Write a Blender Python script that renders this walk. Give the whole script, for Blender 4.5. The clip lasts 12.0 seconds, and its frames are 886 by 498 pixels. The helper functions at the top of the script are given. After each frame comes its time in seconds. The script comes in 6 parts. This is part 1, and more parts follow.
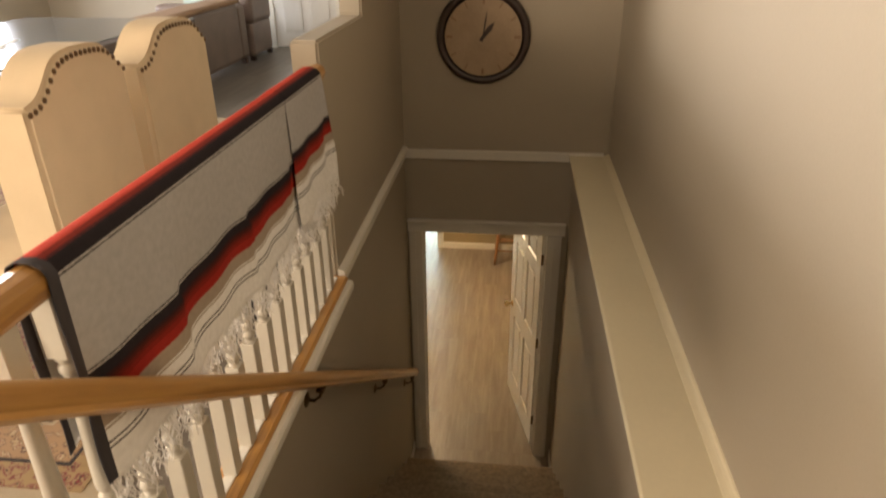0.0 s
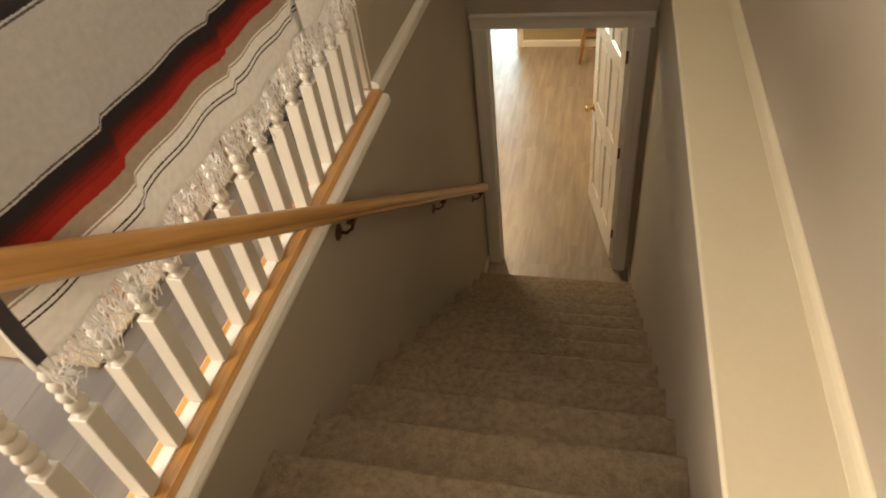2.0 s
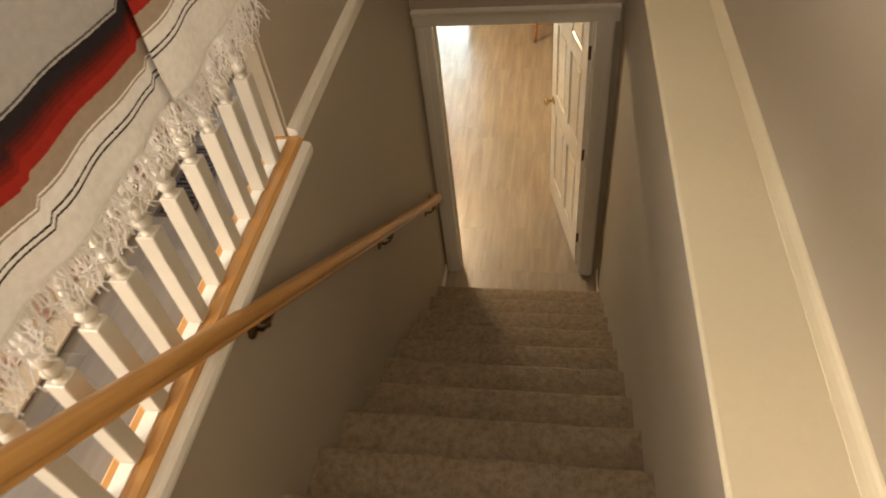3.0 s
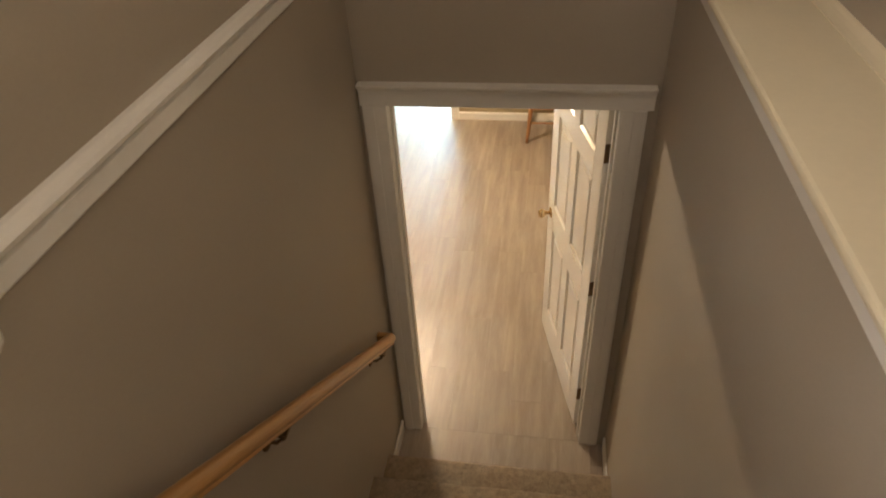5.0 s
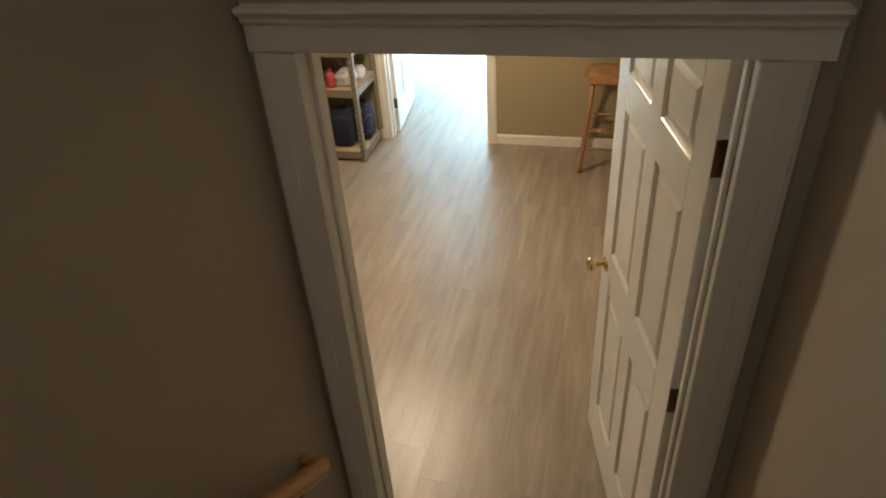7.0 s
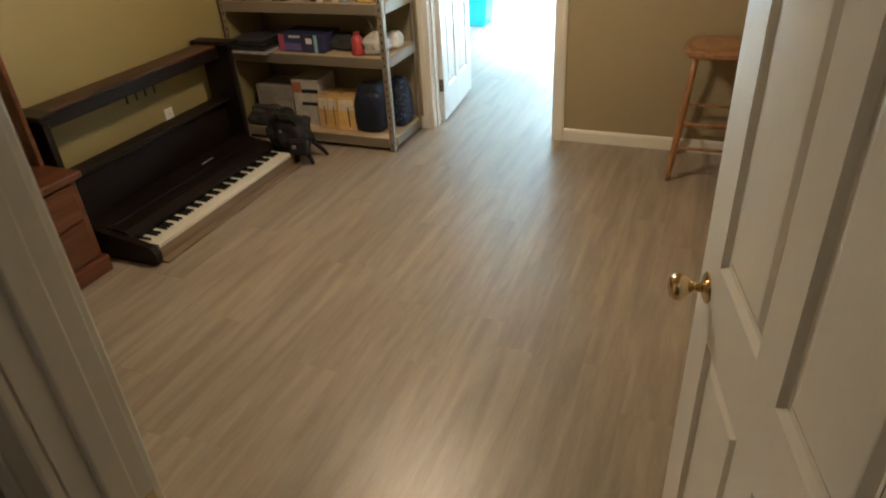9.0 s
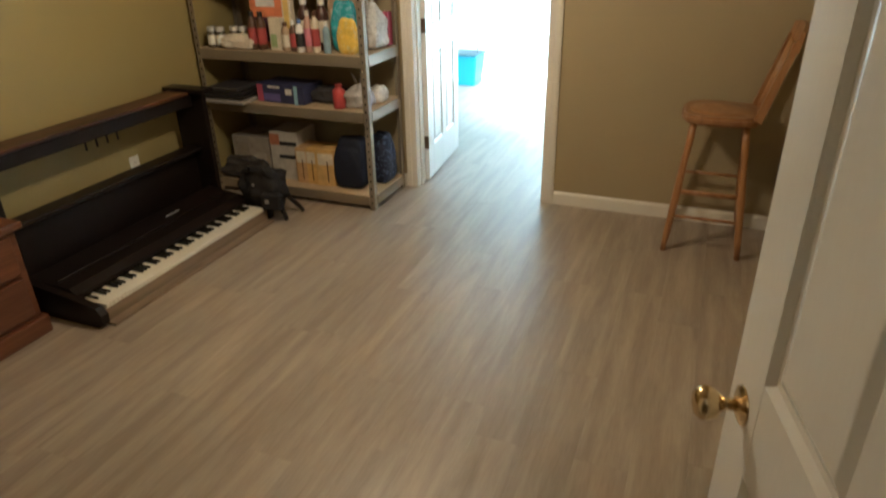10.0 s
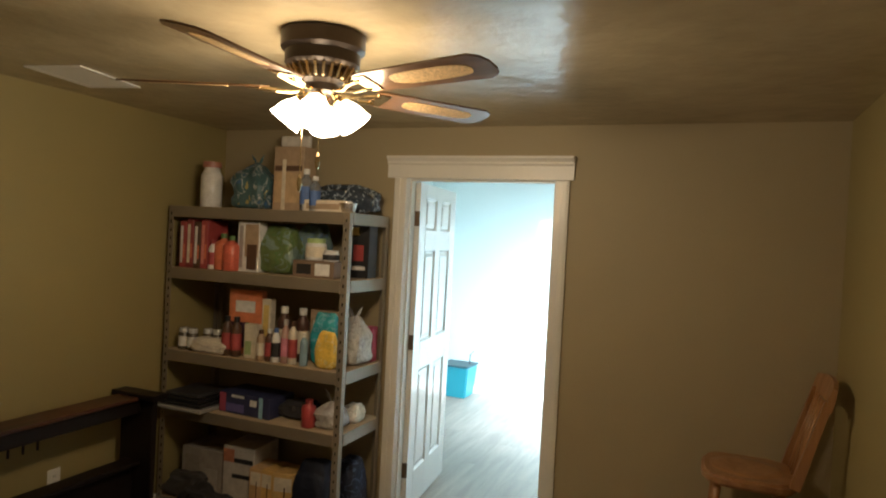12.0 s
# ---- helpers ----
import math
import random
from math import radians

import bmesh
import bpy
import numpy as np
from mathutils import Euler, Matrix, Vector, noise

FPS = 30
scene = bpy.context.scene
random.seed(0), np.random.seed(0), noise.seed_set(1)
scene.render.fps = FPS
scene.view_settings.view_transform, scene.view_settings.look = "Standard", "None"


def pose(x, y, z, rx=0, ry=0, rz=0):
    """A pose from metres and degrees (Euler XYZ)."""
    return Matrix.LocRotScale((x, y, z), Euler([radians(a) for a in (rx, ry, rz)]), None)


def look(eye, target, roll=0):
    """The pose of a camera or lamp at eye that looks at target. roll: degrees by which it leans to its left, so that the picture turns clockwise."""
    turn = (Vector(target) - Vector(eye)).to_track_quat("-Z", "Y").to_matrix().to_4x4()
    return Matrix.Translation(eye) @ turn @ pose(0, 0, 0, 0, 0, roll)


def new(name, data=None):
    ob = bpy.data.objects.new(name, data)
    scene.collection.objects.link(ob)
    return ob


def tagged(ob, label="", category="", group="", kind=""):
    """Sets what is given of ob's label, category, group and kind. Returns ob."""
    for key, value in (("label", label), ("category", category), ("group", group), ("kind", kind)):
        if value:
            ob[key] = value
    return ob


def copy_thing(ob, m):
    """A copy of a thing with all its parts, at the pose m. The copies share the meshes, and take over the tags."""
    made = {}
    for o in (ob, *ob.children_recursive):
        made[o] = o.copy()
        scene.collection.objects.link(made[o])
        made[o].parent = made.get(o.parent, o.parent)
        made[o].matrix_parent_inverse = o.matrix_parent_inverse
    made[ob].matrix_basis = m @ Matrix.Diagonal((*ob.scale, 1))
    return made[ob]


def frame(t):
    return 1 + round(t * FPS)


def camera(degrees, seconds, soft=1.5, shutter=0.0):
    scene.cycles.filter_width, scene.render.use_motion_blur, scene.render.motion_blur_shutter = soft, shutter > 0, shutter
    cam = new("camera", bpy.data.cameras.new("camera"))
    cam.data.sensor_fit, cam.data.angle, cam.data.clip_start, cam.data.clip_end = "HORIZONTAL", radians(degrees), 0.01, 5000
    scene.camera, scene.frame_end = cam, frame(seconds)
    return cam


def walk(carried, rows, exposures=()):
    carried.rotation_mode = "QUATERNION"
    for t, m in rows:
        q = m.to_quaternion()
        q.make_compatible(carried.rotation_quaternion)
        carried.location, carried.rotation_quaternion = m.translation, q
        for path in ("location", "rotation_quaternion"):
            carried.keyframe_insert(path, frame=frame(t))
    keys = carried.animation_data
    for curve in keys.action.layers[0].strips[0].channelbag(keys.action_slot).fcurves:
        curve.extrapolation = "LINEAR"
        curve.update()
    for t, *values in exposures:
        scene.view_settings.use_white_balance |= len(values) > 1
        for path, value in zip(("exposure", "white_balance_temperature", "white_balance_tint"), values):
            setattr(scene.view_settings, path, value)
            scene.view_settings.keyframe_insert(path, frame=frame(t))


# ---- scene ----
cam = camera(67.8, 12.0, soft=1.9, shutter=0.3)
PATH = [
    (0, (0.605, -4.382, 4.081), (0.411, -2.601, 3.194), -0.5),
    (0.5, (0.602, -4.397, 3.99), (0.408, -2.734, 2.897), -2.2),
    (1, (0.672, -4.343, 3.945), (0.385, -2.776, 2.736), -4.9),
    (1.5, (0.757, -4.239, 3.946), (0.346, -2.748, 2.678), -6.9),
    (2, (0.722, -4.022, 3.913), (0.282, -2.615, 2.561), -8.4),
    (2.5, (0.665, -3.737, 3.89), (0.366, -2.362, 2.469), -6.3),
    (3, (0.671, -3.456, 3.867), (0.351, -2.107, 2.426), -8.2),
    (3.2, (0.661, -3.366, 3.821), (0.345, -1.992, 2.402), -7.8),
    (4.8, (0.608, -2.515, 3.299), (0.339, -0.999, 2.023), -4.9),
    (5, (0.607, -2.407, 3.218), (0.322, -0.857, 1.987), -3.6),
    (5.5, (0.584, -2.152, 3.06), (0.252, -0.567, 1.885), -4.6),
    (6, (0.596, -1.856, 2.858), (0.204, -0.28, 1.69), -5.0),
    (6.5, (0.595, -1.591, 2.668), (0.18, -0.012, 1.513), -4.9),
    (7, (0.631, -1.327, 2.485), (0.179, 0.266, 1.363), -4.2),
    (8.8, (0.597, -0.445, 1.801), (-0.067, 1.151, 0.794), -2.8),
    (9, (0.625, -0.359, 1.735), (-0.065, 1.21, 0.705), -3.7),
    (9.5, (0.58, -0.252, 1.682), (-0.044, 1.302, 0.589), -2.4),
    (10, (0.548, -0.094, 1.644), (-0.127, 1.568, 0.761), -1.2),
    (10.5, (0.483, 0.04, 1.598), (-0.293, 1.778, 0.985), -1.7),
    (11, (0.398, 0.15, 1.601), (-0.484, 1.9, 1.199), -1.1),
    (11.5, (0.414, 0.274, 1.664), (-0.36, 2.108, 1.468), 1.2),
    (12, (0.418, 0.368, 1.703), (-0.328, 2.223, 1.669), 3.0),
]
walk(cam, [(t, look(eye, target, roll)) for t, eye, target, roll in PATH],
     exposures=[(0, 1.88, 6500, 17), (0.5, 2.0, 6500, 17), (1.5, 2.22, 6250, 15), (3.0, 2.6, 6150, 16), (4.7, 2.76, 5850, 18), (5.1, 2.64, 5700, 19), (6.0, 2.24, 5600, 16), (7.0, 1.87, 5400, 14), (9.5, 1.38, 5420, 13), (10.5, 1.34, 5380, 12), (11, 0.98, 5450, 12), (11.5, 0.75, 5600, 12), (12, 0.46, 5780, 13)])

# levels and main lines of the plan (metres)
UP = 2.66            # upper floor
CEIL1 = 2.335        # ceiling of the lower room
XL, XR = -0.13, 1.03 # faces of the stairwell walls
XW = 1.25            # face of the upper wall over the right ledge
RISE, RUN, NOSE = UP / 14, 0.255, -0.38
ROOM_L, ROOM_R, ROOM_B = -2.57, 1.0, 3.87
DW, TB = -0.055, 0.048  # the two faces of the wall at the foot of the stairs
D1 = (-0.015, 0.888)     # lower doorway
D2 = (-1.232, -0.362)  # doorway to the bright room

# ---- world, sun, lamps ----
world = bpy.data.worlds.new("world")
scene.world = world
world.use_nodes = True
wn = world.node_tree
sky = wn.nodes.new("ShaderNodeTexSky")
sky.sky_type, sky.sun_disc = "NISHITA", False
sky.sun_elevation, sky.sun_rotation = radians(5.3), radians(139)
wn.nodes["Background"].inputs[1].default_value = 0.09
wn.links.new(sky.outputs[0], wn.nodes["Background"].inputs[0])


def lamp(kind, name, place, energy, color, target=None, size=None, radius=0.05, spread=180):
    data = bpy.data.lights.new(name, kind)
    data.energy, data.color = energy, color
    if kind == "AREA":
        data.shape, data.size, data.size_y = "RECTANGLE", size[0], size[1]
        data.spread = radians(spread)
    elif kind == "SUN":
        data.angle = radians(0.6)
    else:
        data.shadow_soft_size = radius
    ob = new(name, data)
    ob.matrix_world = look(place, target) if target else pose(*place)
    return ob


lamp("SUN", "sun", (8, 1, 3), 5.0, (1, 0.97, 0.92), target=(8 - 0.93, 2, 3 - 0.123))
DAY = (0.86, 0.94, 1.0)
lamp("AREA", "daylight_low_window", (0.87, 5.4, 1.12), 100, (0.78, 0.91, 1.0), target=(-1.1, 7.3, 0.25), size=(1.0, 1.4), spread=85)
lamp("AREA", "daylight_west_window", (-5.9, -1.5, 4.0), 104, (1.0, 0.95, 0.85), target=(0, -1.5, 3.7), size=(3.2, 1.7))
# added warm fill from the south, placed to light half wall and steps
lamp("AREA", "daylight_back_window", (-2.9, -5.72, 4.1), 50, (1.0, 0.82, 0.59), target=(0.2, -2.2, 3.3), size=(2.0, 1.5))
lamp("AREA", "daylight_far_window", (-5.9, 2.4, 4.0), 42, (0.90, 0.95, 1.0), target=(-0.9, 1.4, 2.7), size=(2.2, 1.7))
WARM = (1.0, 0.66, 0.33)


# ---- materials ----
def mat(name, color, rough=0.6, metal=0.0, vary=0.10, scale=4.0, fine=60.0, bump=0.1, depth=0.002, coat=0.0, rand=0.0, spec=0.5, stretch=(1, 1, 1)):
    """A surface with a base colour, coarse and fine variation, and relief."""
    m = bpy.data.materials.new(name)
    m.use_nodes = True
    nt = m.node_tree
    N, L = nt.nodes, nt.links
    b = N["Principled BSDF"]
    b.inputs["Roughness"].default_value, b.inputs["Metallic"].default_value = rough, metal
    b.inputs["Coat Weight"].default_value = coat
    b.inputs["Specular IOR Level"].default_value = spec
    tc = N.new("ShaderNodeTexCoord")
    mp = N.new("ShaderNodeMapping")
    mp.inputs["Scale"].default_value = stretch
    L.new(tc.outputs["Object"], mp.inputs[0])
    inf = N.new("ShaderNodeObjectInfo")
    mul = N.new("ShaderNodeMath")
    mul.operation, mul.inputs[1].default_value = "MULTIPLY", 37.0
    L.new(inf.outputs["Random"], mul.inputs[0])
    n1, n2 = N.new("ShaderNodeTexNoise"), N.new("ShaderNodeTexNoise")
    for n, sc, det in ((n1, scale, 4.0), (n2, fine, 3.0)):
        n.noise_dimensions = "4D"
        n.inputs["Scale"].default_value, n.inputs["Detail"].default_value = sc, det
        L.new(mp.outputs[0], n.inputs["Vector"])
        L.new(mul.outputs[0], n.inputs["W"])
    add = N.new("ShaderNodeMath")
    add.operation = "MULTIPLY_ADD"
    L.new(n2.outputs[0], add.inputs[0])
    add.inputs[1].default_value = 0.5
    L.new(n1.outputs[0], add.inputs[2])
    rampm = N.new("ShaderNodeMapRange")
    rampm.inputs["From Min"].default_value, rampm.inputs["From Max"].default_value = 0.45, 1.05
    rampm.inputs["To Min"].default_value, rampm.inputs["To Max"].default_value = 1 - vary, 1 + vary
    L.new(add.outputs[0], rampm.inputs[0])
    val = rampm.outputs[0]
    if rand:
        rr = N.new("ShaderNodeMapRange")
        rr.inputs["To Min"].default_value, rr.inputs["To Max"].default_value = 1 - rand, 1 + rand
        L.new(inf.outputs["Random"], rr.inputs[0])
        m2 = N.new("ShaderNodeMath")
        m2.operation = "MULTIPLY"
        L.new(val, m2.inputs[0])
        L.new(rr.outputs[0], m2.inputs[1])
        val = m2.outputs[0]
    hsv = N.new("ShaderNodeHueSaturation")
    hsv.inputs["Color"].default_value = (*color, 1)
    L.new(val, hsv.inputs["Value"])
    L.new(hsv.outputs[0], b.inputs["Base Color"])
    if bump:
        bp = N.new("ShaderNodeBump")
        bp.inputs["Strength"].default_value, bp.inputs["Distance"].default_value = bump, depth
        L.new(n2.outputs[0], bp.inputs["Height"])
        L.new(bp.outputs[0], b.inputs["Normal"])
    return m


def wood(name, dark, light, rough=0.4, scale=1.0, axis=1, coat=0.0, rand=0.12, ring=9.0, bump=0.15, along=0.7, twist=1.2):
    """Wood grain that runs along the given local axis."""
    m = bpy.data.materials.new(name)
    m.use_nodes = True
    nt = m.node_tree
    N, L = nt.nodes, nt.links
    b = N["Principled BSDF"]
    b.inputs["Roughness"].default_value = rough
    b.inputs["Coat Weight"].default_value = coat
    tc, mp, inf = N.new("ShaderNodeTexCoord"), N.new("ShaderNodeMapping"), N.new("ShaderNodeObjectInfo")
    st = [ring * scale] * 3
    st[axis] = along * scale
    mp.inputs["Scale"].default_value = st
    L.new(tc.outputs["Object"], mp.inputs[0])
    mul = N.new("ShaderNodeMath")
    mul.operation, mul.inputs[1].default_value = "MULTIPLY", 53.0
    L.new(inf.outputs["Random"], mul.inputs[0])
    n1, n2 = N.new("ShaderNodeTexNoise"), N.new("ShaderNodeTexNoise")
    for n, sc, det, dis in ((n1, 1.0, 3.0, twist), (n2, 9.0, 4.0, 0.4)):
        n.noise_dimensions = "4D"
        n.inputs["Scale"].default_value, n.inputs["Detail"].default_value, n.inputs["Distortion"].default_value = sc, det, dis
        L.new(mp.outputs[0], n.inputs["Vector"])
        L.new(mul.outputs[0], n.inputs["W"])
    mix = N.new("ShaderNodeMath")
    mix.operation = "MULTIPLY_ADD"
    L.new(n2.outputs[0], mix.inputs[0])
    mix.inputs[1].default_value = 0.36
    L.new(n1.outputs[0], mix.inputs[2])
    cr = N.new("ShaderNodeValToRGB")
    cr.color_ramp.elements[0].position, cr.color_ramp.elements[0].color = 0.52, (*dark, 1)
    cr.color_ramp.elements[1].position, cr.color_ramp.elements[1].color = 0.92, (*light, 1)
    L.new(mix.outputs[0], cr.inputs[0])
    hsv, rr = N.new("ShaderNodeHueSaturation"), N.new("ShaderNodeMapRange")
    rr.inputs["To Min"].default_value, rr.inputs["To Max"].default_value = 1 - rand, 1 + rand
    L.new(inf.outputs["Random"], rr.inputs[0])
    L.new(rr.outputs[0], hsv.inputs["Value"])
    L.new(cr.outputs[0], hsv.inputs["Color"])
    L.new(hsv.outputs[0], b.inputs["Base Color"])
    bp = N.new("ShaderNodeBump")
    bp.inputs["Strength"].default_value, bp.inputs["Distance"].default_value = bump, 0.001
    L.new(n2.outputs[0], bp.inputs["Height"])
    L.new(bp.outputs[0], b.inputs["Normal"])
    return m


def glow(name, color, strength):
    m = bpy.data.materials.new(name)
    m.use_nodes = True
    b = m.node_tree.nodes["Principled BSDF"]
    b.inputs["Base Color"].default_value = (*color, 1)
    b.inputs["Emission Color"].default_value = (*color, 1)
    b.inputs["Emission Strength"].default_value = strength
    return m


def clear(name, color=(1, 1, 1), rough=0.02, trans=1.0):
    m = bpy.data.materials.new(name)
    m.use_nodes = True
    b = m.node_tree.nodes["Principled BSDF"]
    b.inputs["Base Color"].default_value = (*color, 1)
    b.inputs["Roughness"].default_value = rough
    b.inputs["Transmission Weight"].default_value = trans
    b.inputs["IOR"].default_value = 1.45
    return m


M_WALL = mat("wall_paint_greige", (0.405, 0.352, 0.268), 0.62, vary=0.05, scale=1.3, fine=140, bump=0.16, depth=0.0015)
M_WALL_N = mat("wall_paint_olive", (0.38, 0.310, 0.178), 0.62, vary=0.05, scale=1.3, fine=140, bump=0.16, depth=0.0015)
M_WALL_Y = mat("wall_paint_tan", (0.32, 0.258, 0.10), 0.62, vary=0.05, scale=1.3, fine=140, bump=0.16, depth=0.0015)
M_MINT = mat("wall_paint_mint", (0.46, 0.56, 0.52), 0.6, vary=0.04, scale=1.3, fine=140, bump=0.12)
M_WHITE = mat("white_trim_paint", (0.78, 0.75, 0.67), 0.35, vary=0.04, scale=3, fine=90, bump=0.05, depth=0.0008)
# the white trim paint made greyer: the balusters' shading is put into the colour
M_BALUSTER_SHADED = mat("baluster_white_shaded", (0.54, 0.505, 0.425), 0.4, vary=0.05, scale=8, fine=90, bump=0.05)
M_DOOR = mat("white_door_paint", (0.80, 0.78, 0.72), 0.13, vary=0.03, scale=2.5, fine=30, bump=0.22, depth=0.0014, stretch=(4, 4, 0.6))
M_CREAM = mat("cream_ledge_paint", (0.78, 0.70, 0.50), 0.45, vary=0.05, scale=2.2, fine=70, bump=0.07)
M_CEIL = mat("ceiling_texture", (0.43, 0.355, 0.22), 0.24, vary=0.14, scale=5, fine=9, bump=0.9, depth=0.008)
M_CEIL_UP = mat("ceiling_white", (0.75, 0.73, 0.68), 0.8, vary=0.04)
M_CARPET = mat("carpet_brown", (0.30, 0.234, 0.158), 0.95, vary=0.36, scale=38, fine=170, bump=0.7, depth=0.010, spec=0.1)
M_PLANK = wood("vinyl_plank", (0.272, 0.221, 0.168), (0.415, 0.349, 0.270), rough=0.38, axis=1, rand=0.05, ring=17.0, along=1.7, bump=0.05, twist=0.5)
M_PLANK.node_tree.nodes["Principled BSDF"].inputs["Specular IOR Level"].default_value = 0.85
# pale planks coloured dark: the shade beside the balusters is in the colour
M_PLANK_UP_SHADED = wood("upper_plank_shaded", (0.100, 0.084, 0.066), (0.175, 0.151, 0.122), rough=0.32, axis=1, rand=0.05, ring=6.0, bump=0.06)
M_OAK = wood("oak_honey", (0.38, 0.185, 0.045), (0.62, 0.345, 0.105), rough=0.33, axis=1, coat=0.25, ring=18.0)
M_OAKZ = wood("oak_honey_upright", (0.36, 0.17, 0.055), (0.60, 0.33, 0.12), rough=0.36, axis=2, coat=0.2, ring=18.0)
M_STOOL = wood("stool_wood", (0.28, 0.125, 0.045), (0.46, 0.245, 0.098), rough=0.32, axis=2, coat=0.3, ring=15.0)
M_CHERRY = wood("cherry_wood", (0.085, 0.028, 0.012), (0.20, 0.075, 0.032), rough=0.35, axis=1, coat=0.3, ring=12.0)
M_REDWOOD = wood("worn_brown_board", (0.022, 0.010, 0.007), (0.15, 0.056, 0.028), rough=0.4, axis=1, ring=8.0)
M_BLACK = mat("black_lacquer", (0.010, 0.0062, 0.0052), 0.42, vary=0.3, scale=5, fine=120, bump=0.06, spec=0.28)
M_BLACKC = mat("black_cloth", (0.014, 0.013, 0.014), 0.85, vary=0.3, scale=12, fine=260, bump=0.5, depth=0.003)
M_KEYW = mat("piano_key_ivory", (0.80, 0.77, 0.66), 0.25, vary=0.02, bump=0.0)
M_KEYB = mat("piano_key_black", (0.01, 0.01, 0.01), 0.25, vary=0.02, bump=0.0)
M_BAREWOOD = wood("bare_board", (0.17, 0.12, 0.07), (0.28, 0.20, 0.125), rough=0.55, axis=1, ring=14.0)
M_STEEL = mat("grey_shelf_steel", (0.255, 0.215, 0.155), 0.42, metal=0.35, vary=0.08, scale=9, fine=90, bump=0.08)
M_PARTB = mat("particle_board", (0.46, 0.36, 0.23), 0.75, vary=0.14, scale=20, fine=240, bump=0.25)
M_BRASS = mat("polished_brass", (0.74, 0.59, 0.34), 0.18, metal=1.0, vary=0.04, bump=0.02)
M_ABRASS = mat("aged_brass", (0.17, 0.11, 0.06), 0.35, metal=0.9, vary=0.2, scale=40, bump=0.1)
M_BRONZE = mat("dark_bronze", (0.045, 0.034, 0.026), 0.35, metal=0.7, vary=0.2, scale=14, bump=0.05)
M_LINEN = mat("beige_linen", (0.60, 0.48, 0.32), 0.9, vary=0.07, scale=9, fine=420, bump=0.35, depth=0.002, spec=0.2)
M_NAIL = mat("nailhead_bronze", (0.13, 0.08, 0.04), 0.3, metal=0.9, bump=0)
M_LEATHER = mat("brown_leather", (0.16, 0.115, 0.092), 0.45, vary=0.2, scale=5, fine=150, bump=0.3, depth=0.003)
M_TAN = mat("tan_upholstery", (0.28, 0.17, 0.095), 0.7, vary=0.15, scale=6, fine=200, bump=0.3)
M_TABLE = mat("dark_table_wood", (0.05, 0.03, 0.022), 0.3, vary=0.2, scale=6, bump=0.05)
M_GLASSTOP = mat("grey_glass_top", (0.20, 0.22, 0.235), 0.18, vary=0.06, scale=3, bump=0.02, coat=0.5)
M_PLATE = mat("white_plastic", (0.78, 0.77, 0.72), 0.35, vary=0.02, bump=0)
M_PAPER = mat("printed_paper", (0.75, 0.74, 0.71), 0.7, vary=0.03, bump=0.02)
M_CLOCKF = mat("parchment_clock_face", (0.42, 0.31, 0.20), 0.6, vary=0.14, scale=9, fine=70, bump=0.03)
M_CLOCKR = mat("dark_clock_rim", (0.045, 0.026, 0.02), 0.3, vary=0.2, scale=14, bump=0.05, coat=0.3)
M_TEAL = mat("teal_plastic", (0.02, 0.19, 0.225), 0.35, vary=0.05, bump=0.02)
M_PANE = clear("window_glass")
M_SHADE = glow("lit_glass_shade", (1.0, 0.84, 0.56), 13.0)
M_CANE = mat("woven_cane", (0.62, 0.42, 0.18), 0.6, vary=0.45, scale=120, fine=160, bump=0.4)
M_BLADE = wood("fan_blade_wood", (0.10, 0.05, 0.022), (0.21, 0.115, 0.05), rough=0.3, axis=0, coat=0.4, ring=12.0)
M_FRINGE = mat("wool_fringe", (0.86, 0.84, 0.81), 0.95, vary=0.1, scale=30, fine=400, bump=0.3)


# ---- mesh helpers ----
def box(bm, a, b, bevel=0.0, segs=1):
    """A box between two corners, its edges rounded by bevel."""
    c = [(p + q) / 2 for p, q in zip(a, b)]
    d = [abs(q - p) for p, q in zip(a, b)]
    vs = bmesh.ops.create_cube(bm, size=1.0, matrix=Matrix.Translation(c) @ Matrix.Diagonal((*d, 1)))["verts"]
    if bevel:
        es = {e for v in vs for e in v.link_edges}
        bmesh.ops.bevel(bm, geom=list(es), offset=min(bevel, min(d) * 0.45), segments=segs, affect="EDGES", profile=0.5)
    return bm


def B(*boxes, bevel=0.003, segs=1):
    bm = bmesh.new()
    for a, b in boxes:
        box(bm, a, b, bevel, segs)
    return bm


def lathe(bm, prof, at=(0, 0, 0), segs=16, m=None):
    """Turns a profile of (radius, height) about the z axis."""
    rings = []
    for r, z in prof:
        rings.append([bm.verts.new((r * math.cos(2 * math.pi * k / segs), r * math.sin(2 * math.pi * k / segs), z)) for k in range(segs)])
    for p, q in zip(rings, rings[1:]):
        for k in range(segs):
            bm.faces.new((p[k], p[(k + 1) % segs], q[(k + 1) % segs], q[k]))
    bm.faces.new(list(reversed(rings[0])))
    bm.faces.new(rings[-1])
    mm = Matrix.Translation(at) @ (m or Matrix())
    bmesh.ops.transform(bm, matrix=mm, verts=[v for ring in rings for v in ring])
    return bm


